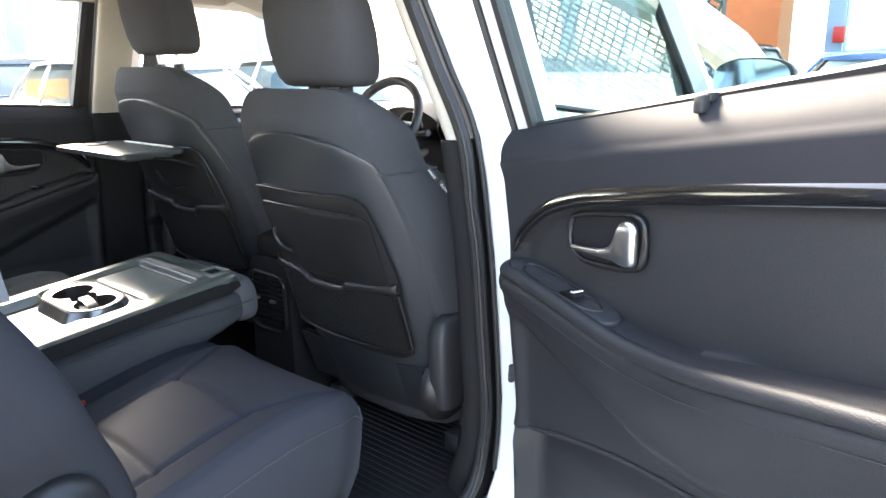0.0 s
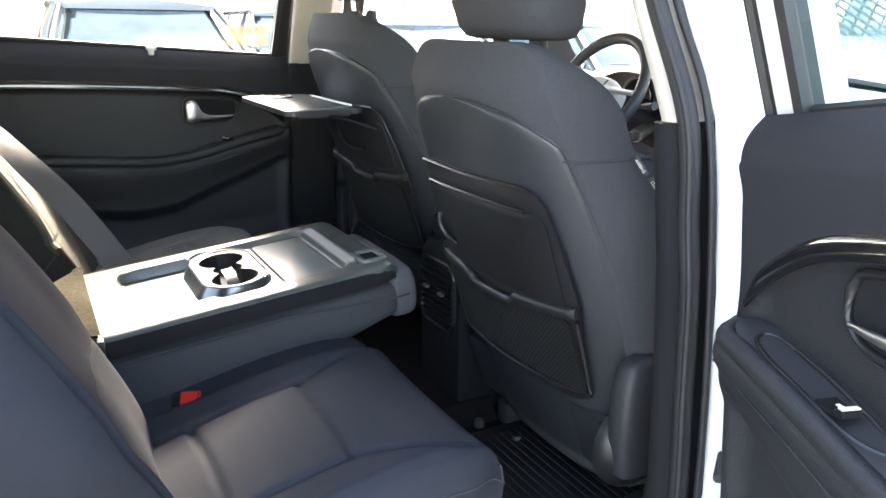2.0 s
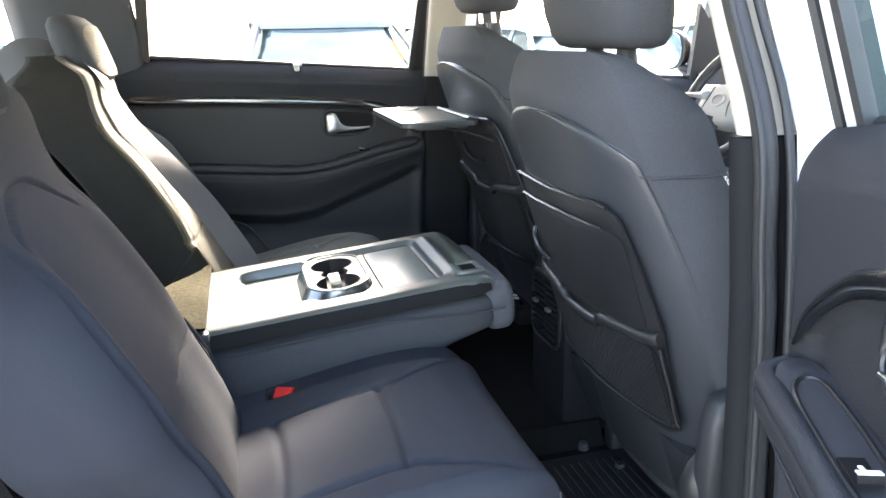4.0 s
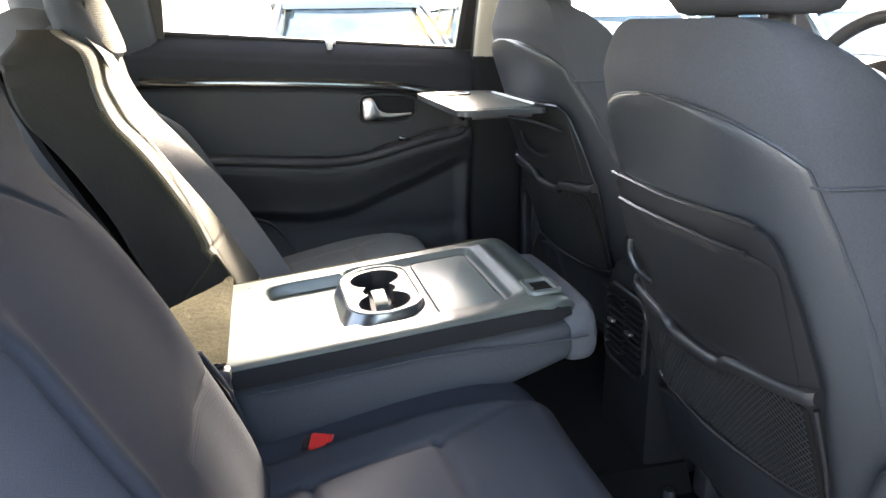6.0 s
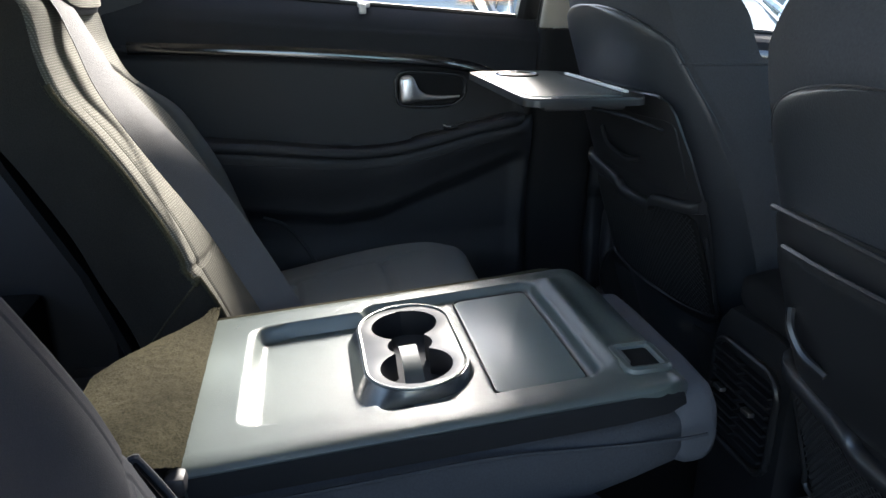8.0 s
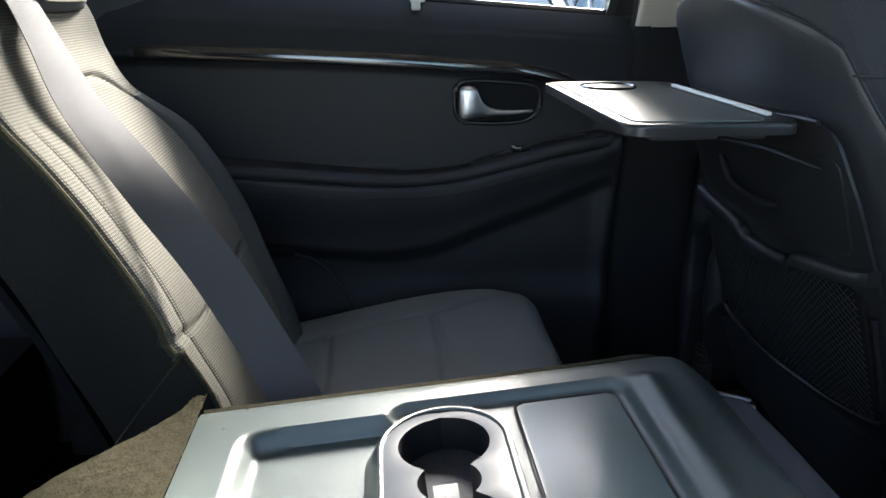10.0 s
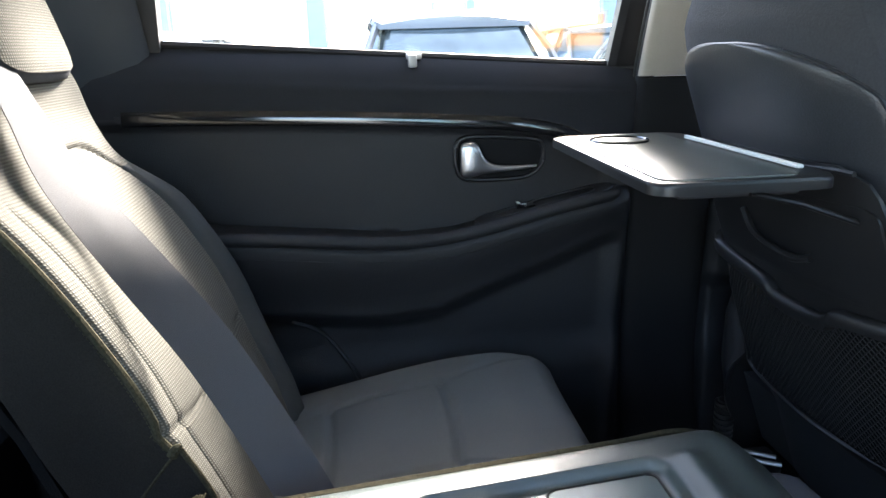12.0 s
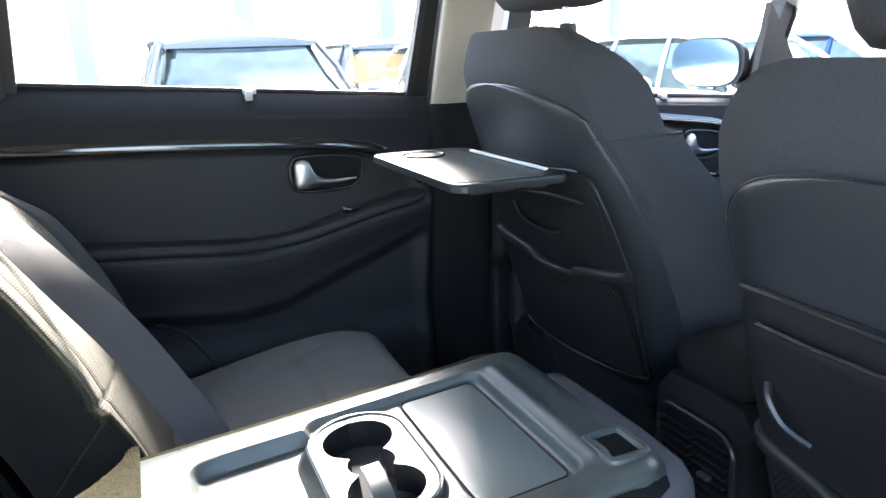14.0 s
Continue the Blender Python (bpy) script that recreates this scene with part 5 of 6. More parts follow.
for j in range(ny + 1):
    y = LEN * j / ny
    hw = 0.175 if y < 0.47 else 0.175 - 0.035 * ((y - 0.47) / 0.055) ** 2
    row = []
    for i in range(nx + 1):
        x = -hw + 2 * hw * i / nx
        e = max(0.0, abs(x) - hw + 0.008) / 0.008
        row.append(bm.verts.new(con(x, y, tray_height(x, y) - 0.003 * e * e)))
    rows.append(row)
for a, b in zip(rows, rows[1:]):
    for i in range(nx):
        q = CM.inverted() @ a[i].co
        if stadium(q.x, q.y, CHX - 0.006, CHY - 0.006, *CUP) > 0:
            bm.faces.new((a[i], a[i + 1], b[i + 1], b[i]))
rim = rows[0] + [r[-1] for r in rows[1:]] + list(reversed(rows[-1][:-1])) + [r[0] for r in reversed(rows[1:-1])]
low = []
for v in rim:
    q = CM.inverted() @ v.co
    low.append(bm.verts.new(con(q.x * 1.01, q.y, -0.034)))
for k in range(len(rim)):
    bm.faces.new((rim[k], rim[(k + 1) % len(rim)], low[(k + 1) % len(rim)], low[k]))
part("tray", bm, TRAY_GREY, middle, "grained grey plastic tray", angle=40)
for s in (-1, 1):
    bm = bmesh.new()
    loft(bm, [[con(s * (0.1765 - k), y, h0 - 0.003), con(s * (0.1805 - k), y, h0 - 0.008), con(s * (0.182 - k), y, -0.034), con(s * (0.172 - k), y, -0.032)] for y, h0, k in ((0.004, -0.006, 0), (0.15, -0.006, 0), (0.30, -0.006, 0), (0.44, -0.007, 0.0), (0.485, -0.010, 0.004), (0.51, -0.02, 0.016))])
    part("side_band", bm, MATT_BLACK, middle, "black side edge of the tray")

# cup holder plate with three joined holes
holes = ((-0.056, 0.0415), (0.0, 0.027), (0.056, 0.0415))


def hole_y(x):
    return max([math.sqrt(max(0.0, r * r - (x - c) ** 2)) for c, r in holes])


bm = bmesh.new()
well, collar = bmesh.new(), bmesh.new()
N = 96
xs = [-CHX * math.cos(math.pi * k / N) for k in range(N + 1)]
for s in (1, -1):
    outer, inner, floor_, lip, skirt = [], [], [], [], []
    for x in xs:
        yo = math.sqrt(max(0.0, CHY ** 2 - max(0.0, abs(x) - (CHX - CHY)) ** 2))
        yi = min(hole_y(x), max(0, yo - 0.003))
        skirt.append(bm.verts.new(con(CUP[0] + x * 1.05, CUP[1] + s * (yo * 1.03 + (0.013 if s < 0 else 0.006) * min(1.0, yo / 0.03)), -0.021)))
        lip.append(bm.verts.new(con(CUP[0] + x, CUP[1] + s * yo, 0.0015)))
        outer.append(bm.verts.new(con(CUP[0] + x * 0.975, CUP[1] + s * yo * 0.95, 0.002)))
        inner.append(bm.verts.new(con(CUP[0] + x * 0.975, CUP[1] + s * min(yi, yo * 0.945), 0.0005)))
        floor_.append(bm.verts.new(con(CUP[0] + x * 0.97, CUP[1] + s * min(yi, yo * 0.945) * 0.93, -0.075)))
    for k in range(N):
        collar.faces.new([collar.verts.new(v.co) for v in (skirt[k], skirt[k + 1], lip[k + 1], lip[k])])
        bm.faces.new((lip[k], lip[k + 1], outer[k + 1], outer[k]))
        bm.faces.new((outer[k], outer[k + 1], inner[k + 1], inner[k]))
        well.faces.new([well.verts.new(v.co) for v in (inner[k], inner[k + 1], floor_[k + 1], floor_[k])])
for v in [v for v in bm.verts if not v.link_faces]:
    bm.verts.remove(v)
for b_ in (bm, well, collar):
    bmesh.ops.remove_doubles(b_, verts=b_.verts, dist=0.0002)
cup = part("cup_holder", bm, CUP_PLASTIC, middle, "charcoal cup holder with three joined holes", angle=40)
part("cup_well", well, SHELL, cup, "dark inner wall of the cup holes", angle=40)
part("cup_collar", collar, TRAY_DARK, cup, "dark satin side wall", angle=40)
bm = bmesh.new()
plate(bm, [(x, 0.045 * s) for s in (-1, 1) for x in ((-0.10, 0.10) if s < 0 else (0.10, -0.10))], lambda a, b, h: con(CUP[0] + a, CUP[1] + b, -0.078 + h), 0.006, 0)
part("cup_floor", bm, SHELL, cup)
bm = bmesh.new()
tube(bm, [con(CUP[0] + (CHX - CHY) * (1 if math.cos(q) > 0 else -1) + (CHY - 0.003) * math.cos(q), CUP[1] + (CHY - 0.003) * math.sin(q), 0.002) for q in [2 * math.pi * j / 64 for j in range(64)]], 0.0022, 6, closed=True)
part("cup_rim", bm, TRAY_GREY, cup)
bm = bmesh.new()
loft(bm, [[con(CUP[0] + x, CUP[1] - 0.004 + dy * f, h + dh) for dy, dh in ((-0.012, 0), (0.012, 0), (0.012, -0.003), (-0.012, -0.003))] for x, h, f in ((0.008, 0.003, 0.85), (0.03, 0.001, 0.85), (0.05, -0.008, 0.9), (0.062, -0.02, 0.95))])
part("divider_tongue", bm, TRAY_GREY, cup, "pale plastic divider tongue")
# smooth front inlay
bm = bmesh.new()
plate(bm, rounded(-0.122, 0.318, 0.122, 0.417, 0.008), lambda a, b, h: con(a, b, -0.0125 + h), 0.003, 0.0012)
part("tray_inlay", bm, TRAY_INLAY, middle)
bm = bmesh.new()
tube(bm, [con(a, b, -0.0098) for a, b in rounded(-0.1235, 0.3165, 0.1235, 0.4185, 0.009)], 0.0013, 5, closed=True)
part("inlay_gap", bm, SHELL, middle)
# latch ring
bm = bmesh.new()
tube(bm, [con(0.118 + a, 0.478 + b, 0.002 - 0.10 * max(0, b + 0.004)) for a, b in rounded(-0.027, -0.022, 0.027, 0.022, 0.006, 3)], 0.0055, 8, closed=True)
latch = part("latch_ring", bm, TRAY_GREY, middle, "square pull latch")
# flat black plate gives the ring's hollow its shade by colour
bm = bmesh.new()
plate(bm, rounded(-0.022, -0.017, 0.022, 0.017, 0.005, 3), lambda a, b, h: con(0.118 + a, 0.478 + b, h - 0.0005 - 0.10 * max(0.0, b)), 0.002, 0)
part("latch_well", bm, FLOOR_CARPET, latch)
# upholstered body below the tray
bm = bmesh.new()
rows = []
for y, w, h0, h1 in ((0.0, 0.160, -0.034, -0.165), (0.015, 0.170, -0.034, -0.185), (0.15, 0.174, -0.034, -0.18), (0.35, 0.174, -0.034, -0.155), (0.45, 0.172, -0.036, -0.13), (0.50, 0.165, -0.042, -0.12), (0.525, 0.145, -0.052, -0.105), (0.535, 0.11, -0.065, -0.095)):
    hc, hh = (h0 + h1) / 2, (h0 - h1) / 2
    rows.append([con(w * math.copysign(abs(math.cos(q)) ** 0.35, math.cos(q)), y, hc + hh * math.copysign(abs(math.sin(q)) ** 0.45, math.sin(q))) for q in [2 * math.pi * (j + 0.5) / 36 for j in range(36)]])
loft(bm, rows)
part("upholstered_body", bm, FABRIC_DARK, middle, "dark cloth sides of the folded seat back", angle=60)
bm = bmesh.new()
tube(bm, smooth_path([con(0.1755, y, -0.050 - 0.02 * step(y, 0.3, 0.5)) for y in (0.02, 0.15, 0.3, 0.42, 0.5, 0.53)], 4), 0.002, 5)
part("side_seam", bm, FABRIC_DARK, middle)
# its head restraint, folded down at the front end
bm = bmesh.new()
rows = []
for x, f in ((-0.145, 0.55), (-0.138, 0.8), (-0.12, 0.95), (-0.06, 1.0), (0.06, 1.0), (0.12, 0.95), (0.138, 0.8), (0.145, 0.55)):
    rows.append([con(x + 0.012, 0.528 + 0.034 * f * math.copysign(abs(math.cos(q)) ** 0.7, math.cos(q)), -0.078 + 0.055 * f * math.copysign(abs(math.sin(q)) ** 0.7, math.sin(q))) for q in [2 * math.pi * j / 24 for j in range(24)]])
loft(bm, rows)
part("head_restraint", bm, FABRIC_MID, middle, "grey cloth head restraint", angle=70)
# carpet border along the far edge, and the carpet flap at the hinge
bm = bmesh.new()
tube(bm, smooth_path([con(-0.179, y, -0.010 - 0.03 * step(y, 0.47, 0.53)) for y in (0.0, 0.1, 0.25, 0.4, 0.47, 0.52)], 6), 0.0055, 7)
tube(bm, smooth_path([con(x, 0.527 + 0.002 - 0.03 * abs(x / 0.18) ** 4, -0.03) for x in (-0.176, -0.1, 0, 0.1)], 5), 0.004, 6)
part("carpet_edge", bm, CARPET, middle)
bm = bmesh.new()
nx, ny = 90, 40
pile = random.Random(5)
rows = []
for j in range(ny + 1):
    t = j / ny
    row = []
    for i in range(nx + 1):
        s = i / nx
        x = -0.19 + 0.37 * s + 0.02 * t * (1 - s) ** 2
        y = -0.322 - (0.025 + 0.115 * step(s, 0.0, 0.35)) * t
        z = 0.770 + 0.008 * t - 0.03 * t ** 3 + 0.004 * math.sin(7 * s + 2 * t) * t + pile.uniform(-0.0013, 0.0013)
        row.append(bm.verts.new((x, y, z)))
    rows.append(row)
for a, b in zip(rows, rows[1:]):
    for i in range(nx):
        bm.faces.new((a[i], a[i + 1], b[i + 1], b[i]))
bmesh.ops.solidify(bm, geom=bm.faces[:], thickness=0.008)
part("carpet_flap", bm, CARPET, middle, "worn olive brown carpet flap", angle=60)
bm = bmesh.new()
box(bm, (0.168, -0.338, 0.742), (0.19, -0.318, 0.764), 0.006)
part("hinge_cap", bm, PLASTIC, middle)
bm = bmesh.new()
box(bm, (-0.165, -0.36, 0.44), (0.165, 0.10, 0.585), 0.03, 3)
part("seat_cushion", bm, FABRIC_DARK, middle)

# ---- centre console between the front seats, with rear vents ----
console = thing("centre_console", "black centre console with rear air vents", "centre console")
bm = bmesh.new()
rows = []
for y, z1, w in ((0.372, 0.755, 0.085), (0.38, 0.775, 0.09), (0.42, 0.785, 0.092), (0.75, 0.79, 0.092), (1.05, 0.82, 0.11)):
    rows.append([(-w, y + 0.03 * 0, 0.40), (w, y, 0.40), (w, y, z1 - 0.03), (w - 0.02, y, z1 - 0.005), (0, y, z1), (-w + 0.02, y, z1 - 0.005), (-w, y, z1 - 0.03)])
loft(bm, rows)
part("console_body", bm, MATT_BLACK, console)
bm = bmesh.new()
rows = []
for y, w, h in ((0.385, 0.06, 0.018), (0.392, 0.072, 0.03), (0.43, 0.08, 0.036), (0.65, 0.085, 0.036), (0.70, 0.07, 0.025)):
    rows.append([(w * math.copysign(abs(math.cos(q)) ** 0.6, math.cos(q)), y, 0.800 + h * math.copysign(abs(math.sin(q)) ** 0.7, math.sin(q))) for q in [2 * math.pi * j / 20 for j in range(20)]])
loft(bm, rows)
part("arm_rest_lid", bm, MATT_BLACK, console, "padded leatherette lid", angle=60)
bm = bmesh.new()
tube(bm, [(a, 0.366 - 0.0 * b, b) for a, b in rounded(-0.072, 0.585, 0.072, 0.735, 0.03)], 0.005, 8, closed=True)
vent = part("vent_frame", bm, SHELL, console)
for s in (-1, 1):
    for k in range(9):
        bm = bmesh.new()
        z = 0.607 + 0.0135 * k
        box(bm, (0.004 if s > 0 else -0.064, 0.358, z), (0.064 if s > 0 else -0.004, 0.370, z + 0.0035), 0.0012, 1, pose(0, 0, 0))
        part("slat", bm, MATT_BLACK, vent)
    bm = bmesh.new()
    box(bm, (s * 0.034 - 0.010, 0.350, 0.665), (s * 0.034 + 0.010, 0.360, 0.672), 0.002)
    part("vent_knob", bm, CHROME, vent)

# ---- dashboard and steering wheel ----
dash = thing("dashboard", "black dashboard with instrument hood", "dashboard")
bm = bmesh.new()
loft(bm, [[(x, 1.14 + 0.05 * abs(x), 0.62), (x, 1.10 + 0.04 * abs(x), 0.85), (x, 1.12, 0.985), (x, 1.18, 1.035), (x, 1.78 - 0.3 * x * x, 1.04), (x, 1.78 - 0.3 * x * x, 0.6)] for x in [-0.74 + 0.148 * k for k in range(11)]])
part("dash_body", bm, PLASTIC, dash)
bm = bmesh.new()
loft(bm, [[(0.06 + 0.17 * math.cos(q), y, 1.02 + h * math.sin(q)) for q in [math.pi * j / 14 for j in range(15)]] for y, h in ((0.82, 0.11), (0.88, 0.125), (1.20, 0.05))], closed=False)
bmesh.ops.solidify(bm, geom=bm.faces[:], thickness=0.01)
part("instrument_hood", bm, PLASTIC, dash)
bm = bmesh.new()
loft(bm, [[(0.06 + 0.155 * math.cos(q), y, 1.02 + 0.105 * math.sin(q)) for q in [math.pi * j / 14 for j in range(15)]] for y in (0.93, 0.94)])
face = part("instrument_face", bm, SHELL, dash, "dark instrument panel")
for x in (-0.02, 0.14):
    bm = bmesh.new()
    tube(bm, [(x + 0.05 * math.cos(q), 0.928, 1.065 + 0.045 * math.sin(q)) for q in [2 * math.pi * j / 28 for j in range(28)]], 0.003, 6, closed=True)
    part("dial_ring", bm, CHROME, face)
WC = pose(0.050, 0.740, 1.090, 90 - 30, 0, 0)
bm = bmesh.new()
tube(bm, [WC @ Vector((0.130 * math.cos(q), 0.130 * math.sin(q), 0)) for q in [2 * math.pi * j / 48 for j in range(48)]], 0.0125, 12, closed=True)
wheel = part("steering_wheel", bm, LEATHERETTE, dash, "black leather steering wheel", angle=60)
bm = bmesh.new()
rows = []
for f, h in ((0.05, 0.022), (0.5, 0.021), (0.85, 0.017), (0.97, 0.011), (1.0, 0.0), (0.9, -0.03)):
    rows.append([WC @ Vector((0.074 * f * math.copysign(abs(math.cos(q)) ** 0.75, math.cos(q)), 0.046 * f * math.copysign(abs(math.sin(q)) ** 0.75, math.sin(q)) - 0.014, h)) for q in [2 * math.pi * j / 32 for j in range(32)]])
loft(bm, rows)
hub = part("hub_pad", bm, BRIGHT_GREY, wheel, "silver grey hub pad", angle=60)
bm = bmesh.new()
tube(bm, [WC @ Vector((0.019 * math.cos(q), 0.013 * math.sin(q) - 0.010, 0.0225)) for q in [2 * math.pi * j / 24 for j in range(24)]], 0.0028, 6, closed=True)
part("emblem_ring", bm, CHROME, hub)
for sx in (-1, 1):
    bm = bmesh.new()
    tube(bm, smooth_path([WC @ Vector((sx * x, y - 0.010, h)) for x, y, h in ((0.040, 0.030, 0.0165), (0.036, 0.010, 0.0205), (0.040, -0.015, 0.0195), (0.046, -0.034, 0.0150))], 4), 0.0022, 6)
    part("hub_groove", bm, TRAY_RIM, hub)
for a in (0, 180, 270):
    bm = bmesh.new()
    q = radians(a)
    tube(bm, [WC @ Vector((r * math.cos(q), r * math.sin(q) * 1.0, 0.012 - 0.06 * (r - 0.07))) for r in (0.045, 0.075, 0.105, 0.126)], [0.024, 0.018, 0.014, 0.012], 10, flat=0.4)
    part("spoke", bm, BRIGHT_GREY if a != 270 else PLASTIC, wheel, "silver spoke" if a != 270 else "")
bm = bmesh.new()
tube(bm, [(0.05, 0.775, 1.06), (0.06, 1.12, 0.93)], [0.042, 0.06], 16)
part("column_cover", bm, PLASTIC, dash)
for s in (-1, 1):
    bm = bmesh.new()
    tube(bm, [(0.05 + s * 0.03, 0.80, 1.055), (0.05 + s * 0.09, 0.79, 1.062), (0.05 + s * 0.14, 0.78, 1.068)], [0.006, 0.006, 0.009], 8)
    part("column_stalk", bm, PLASTIC, dash)
bm = bmesh.new()
tube(bm, [(0.125, 0.83, 1.012), (0.145, 0.775, 1.000)], 0.015, 12)
part("ignition_lock", bm, CHROME, dash)
keys = thing("key_ring", "car key with a yellow strap hanging from the lock", "car key")
bm = bmesh.new()
box(bm, (0.143, 0.752, 0.990), (0.153, 0.778, 1.009), 0.003)
part("key_head", bm, PLASTIC, keys)
bm = bmesh.new()
tube(bm, smooth_path([(0.148, 0.755, 0.992), (0.150, 0.752, 0.965), (0.147, 0.754, 0.94), (0.15, 0.755, 0.92)], 4), 0.003, 6)
part("strap", bm, YELLOW, keys)

# ribbed mat on the floor
mat = thing("floor_mat", "black ribbed rubber floor mat", "floor mat")
bm = bmesh.new()
box(bm, (0.16, -0.02, 0.386), (0.66, 0.62, 0.394), 0.003)
part("mat_sheet", bm, MAT_RUBBER, mat)
bm = bmesh.new()
for k in range(34):
    y = 0.0 + 0.018 * k
    box(bm, (0.19, y, 0.392), (0.63, y + 0.009, 0.3962), 0.0015, 1)
part("ribs", bm, MAT_RUBBER, mat)
for (x, y) in ((0.132, 0.40), (0.225, 0.435)):
    bolt = thing("seat_bolt", "small bright metal bolt head on the floor", "bolt", "floor bolts")
    bm = bmesh.new()
    tube(bm, [(x, y, 0.386), (x, y, 0.402)], [0.012, 0.009], 8)
    part("bolt_head", bm, CHROME, bolt)
rail = thing("seat_rail_cover", "two bright metal bars at the end of the seat rail", "rail cover")
bm = bmesh.new()
box(bm, (-0.715, 0.49, 0.384), (-0.66, 0.565, 0.436), 0.006)
part("rail_foot", bm, PLASTIC, rail)
for k in (0.0, 1.0):
    bm = bmesh.new()
    tube(bm, [(-0.709 + 0.022 * k, 0.490 - 0.012 * k, 0.438), (-0.668 + 0.026 * k, 0.556 - 0.004 * k, 0.438)], 0.0042, 8)
    part("rail_bar", bm, CHROME, rail, "bright metal bar")
fb = thing("belt_stalk", "ribbed dark belt stalk standing on the floor", "belt stalk")
bm = bmesh.new()
tube(bm, [(-0.703, 0.468, 0.384), (-0.702, 0.468, 0.45), (-0.70, 0.47, 0.545)], 0.014, 12)
stalk = part("stalk", bm, PLASTIC, fb)
for k in range(9):
    z = 0.452 + 0.0105 * k
    bm = bmesh.new()
    tube(bm, [(-0.702, 0.468, z), (-0.702, 0.468, z + 0.005)], 0.0175, 12)
    part("rib", bm, BELT if k == 8 else TRAY_RIM, stalk)
# belt anchor on the pillar beside the passenger seat
ba = thing("belt_anchor", "black upper belt anchor on the pale pillar", "belt anchor")
bm = bmesh.new()
tube(bm, smooth_path([(-0.585, 0.385, 1.325), (-0.575, 0.41, 1.335), (-0.578, 0.45, 1.335), (-0.585, 0.465, 1.32), (-0.585, 0.45, 1.305), (-0.578, 0.41, 1.305)], 4, closed=True), 0.006, 7, closed=True)
part("anchor_ring", bm, PLASTIC, ba)
bm = bmesh.new()
loft(bm, [[(-0.585 - 0.35 * (1.31 - z), 0.405, z), (-0.585 - 0.35 * (1.31 - z), 0.45, z), (-0.588 - 0.35 * (1.31 - z), 0.45, z), (-0.588 - 0.35 * (1.31 - z), 0.405, z)] for z in (1.32, 1.20, 1.10)])
part("webbing", bm, BELT, ba)


# ---- outside ----
GROUND_Z = -0.12
ASPHALT = material("pale worn concrete paving", (0.34, 0.33, 0.31), 0.85, grain=0.2, scale=60, bump=0.4, stain=0.25)
BLUE = material("blue painted steel", (0.30, 0.39, 0.54), 0.4, grain=0.05, scale=30, stain=0.1)
ORANGE = material("orange painted cladding", (0.55, 0.13, 0.035), 0.5, grain=0.06, scale=12, stain=0.12)
FRAME_WHITE = material("white window frame", (0.75, 0.76, 0.76), 0.45, grain=0.03)
CONCRETE = material("pale wall plaster", (0.6, 0.58, 0.54), 0.85, grain=0.1, scale=40, stain=0.15)
STEEL = material("grey steel lattice", (0.07, 0.085, 0.09), 0.5, 0.3, grain=0.1, scale=40, stain=0.15)
BODY_BLACK = material("dark grey brown car paint", (0.085, 0.082, 0.078), 0.22, grain=0.02, coat=0.9)
BODY_SILVER = material("silver car paint", (0.45, 0.46, 0.47), 0.28, 0.4, grain=0.03, coat=0.8)
BODY_BLUE = material("blue car paint", (0.03, 0.09, 0.25), 0.25, grain=0.03, coat=0.8)
# coarse grain in the glass colour imitates uneven reflections of trees and sky
CAR_GLASS = material("reflecting car glass", (0.13, 0.16, 0.155), 0.06, 0.75, grain=0.5, scale=7)
LAMP = material("clear lamp cover", (0.7, 0.72, 0.75), 0.12, 0.3, grain=0.05, coat=1.0)
RUBBER_TYRE = material("tyre rubber", (0.02, 0.02, 0.021), 0.8, grain=0.3, scale=80, bump=0.4)
SIGN_DARK = material("grey sign board", (0.36, 0.37, 0.37), 0.5, grain=0.05)

bm = bmesh.new()
n = 40
rows = []
for j in range(n + 1):
    row = []
    for i in range(n + 1):
        a, b = (i / n * 2 - 1), (j / n * 2 - 1)
        row.append(bm.verts.new((math.copysign(abs(a) ** 3, a) * 900, math.copysign(abs(b) ** 3, b) * 900, GROUND_Z)))
    rows.append(row)
for a, b in zip(rows, rows[1:]):
    for i in range(n):
        bm.faces.new((a[i], a[i + 1], b[i + 1], b[i]))
ground = mesh_object("ground", bm, ASPHALT)
tagged(ground, "pale concrete paving of the car lot", "paving", kind="structure")


def wheel_part(x, y, r, w, parent):
    bm = bmesh.new()
    prof = [(0.72, -0.5), (0.93, -0.5), (1.0, -0.38), (1.0, 0.38), (0.93, 0.5), (0.72, 0.5)]
    loft(bm, [[(x + w * h, y + r * f * math.cos(q), GROUND_Z + r + r * f * math.sin(q)) for q in [2 * math.pi * k / 28 for k in range(28)]] for f, h in prof], cap=False)
    tyre = part("wheel", bm, RUBBER_TYRE, parent)
    bm = bmesh.new()
    loft(bm, [[(x + w * h, y + r * f * math.cos(q), GROUND_Z + r + r * f * math.sin(q)) for q in [2 * math.pi * k / 28 for k in range(28)]] for f, h in ((0.73, -0.42), (0.60, -0.3), (0.2, -0.25), (0.2, 0.25), (0.60, 0.3), (0.73, 0.42))])
    part("rim", bm, BODY_SILVER, tyre)
    return tyre


for sx in (-0.76, 0.76):
    for y in (-1.05, 1.78):
        wheel_part(sx, y, 0.32, 0.2, shell)
bm = bmesh.new()
box(bm, (-0.72, -1.45, 0.12), (0.72, 2.2, 0.33), 0.04)
part("underbody", bm, MAT_RUBBER, shell)


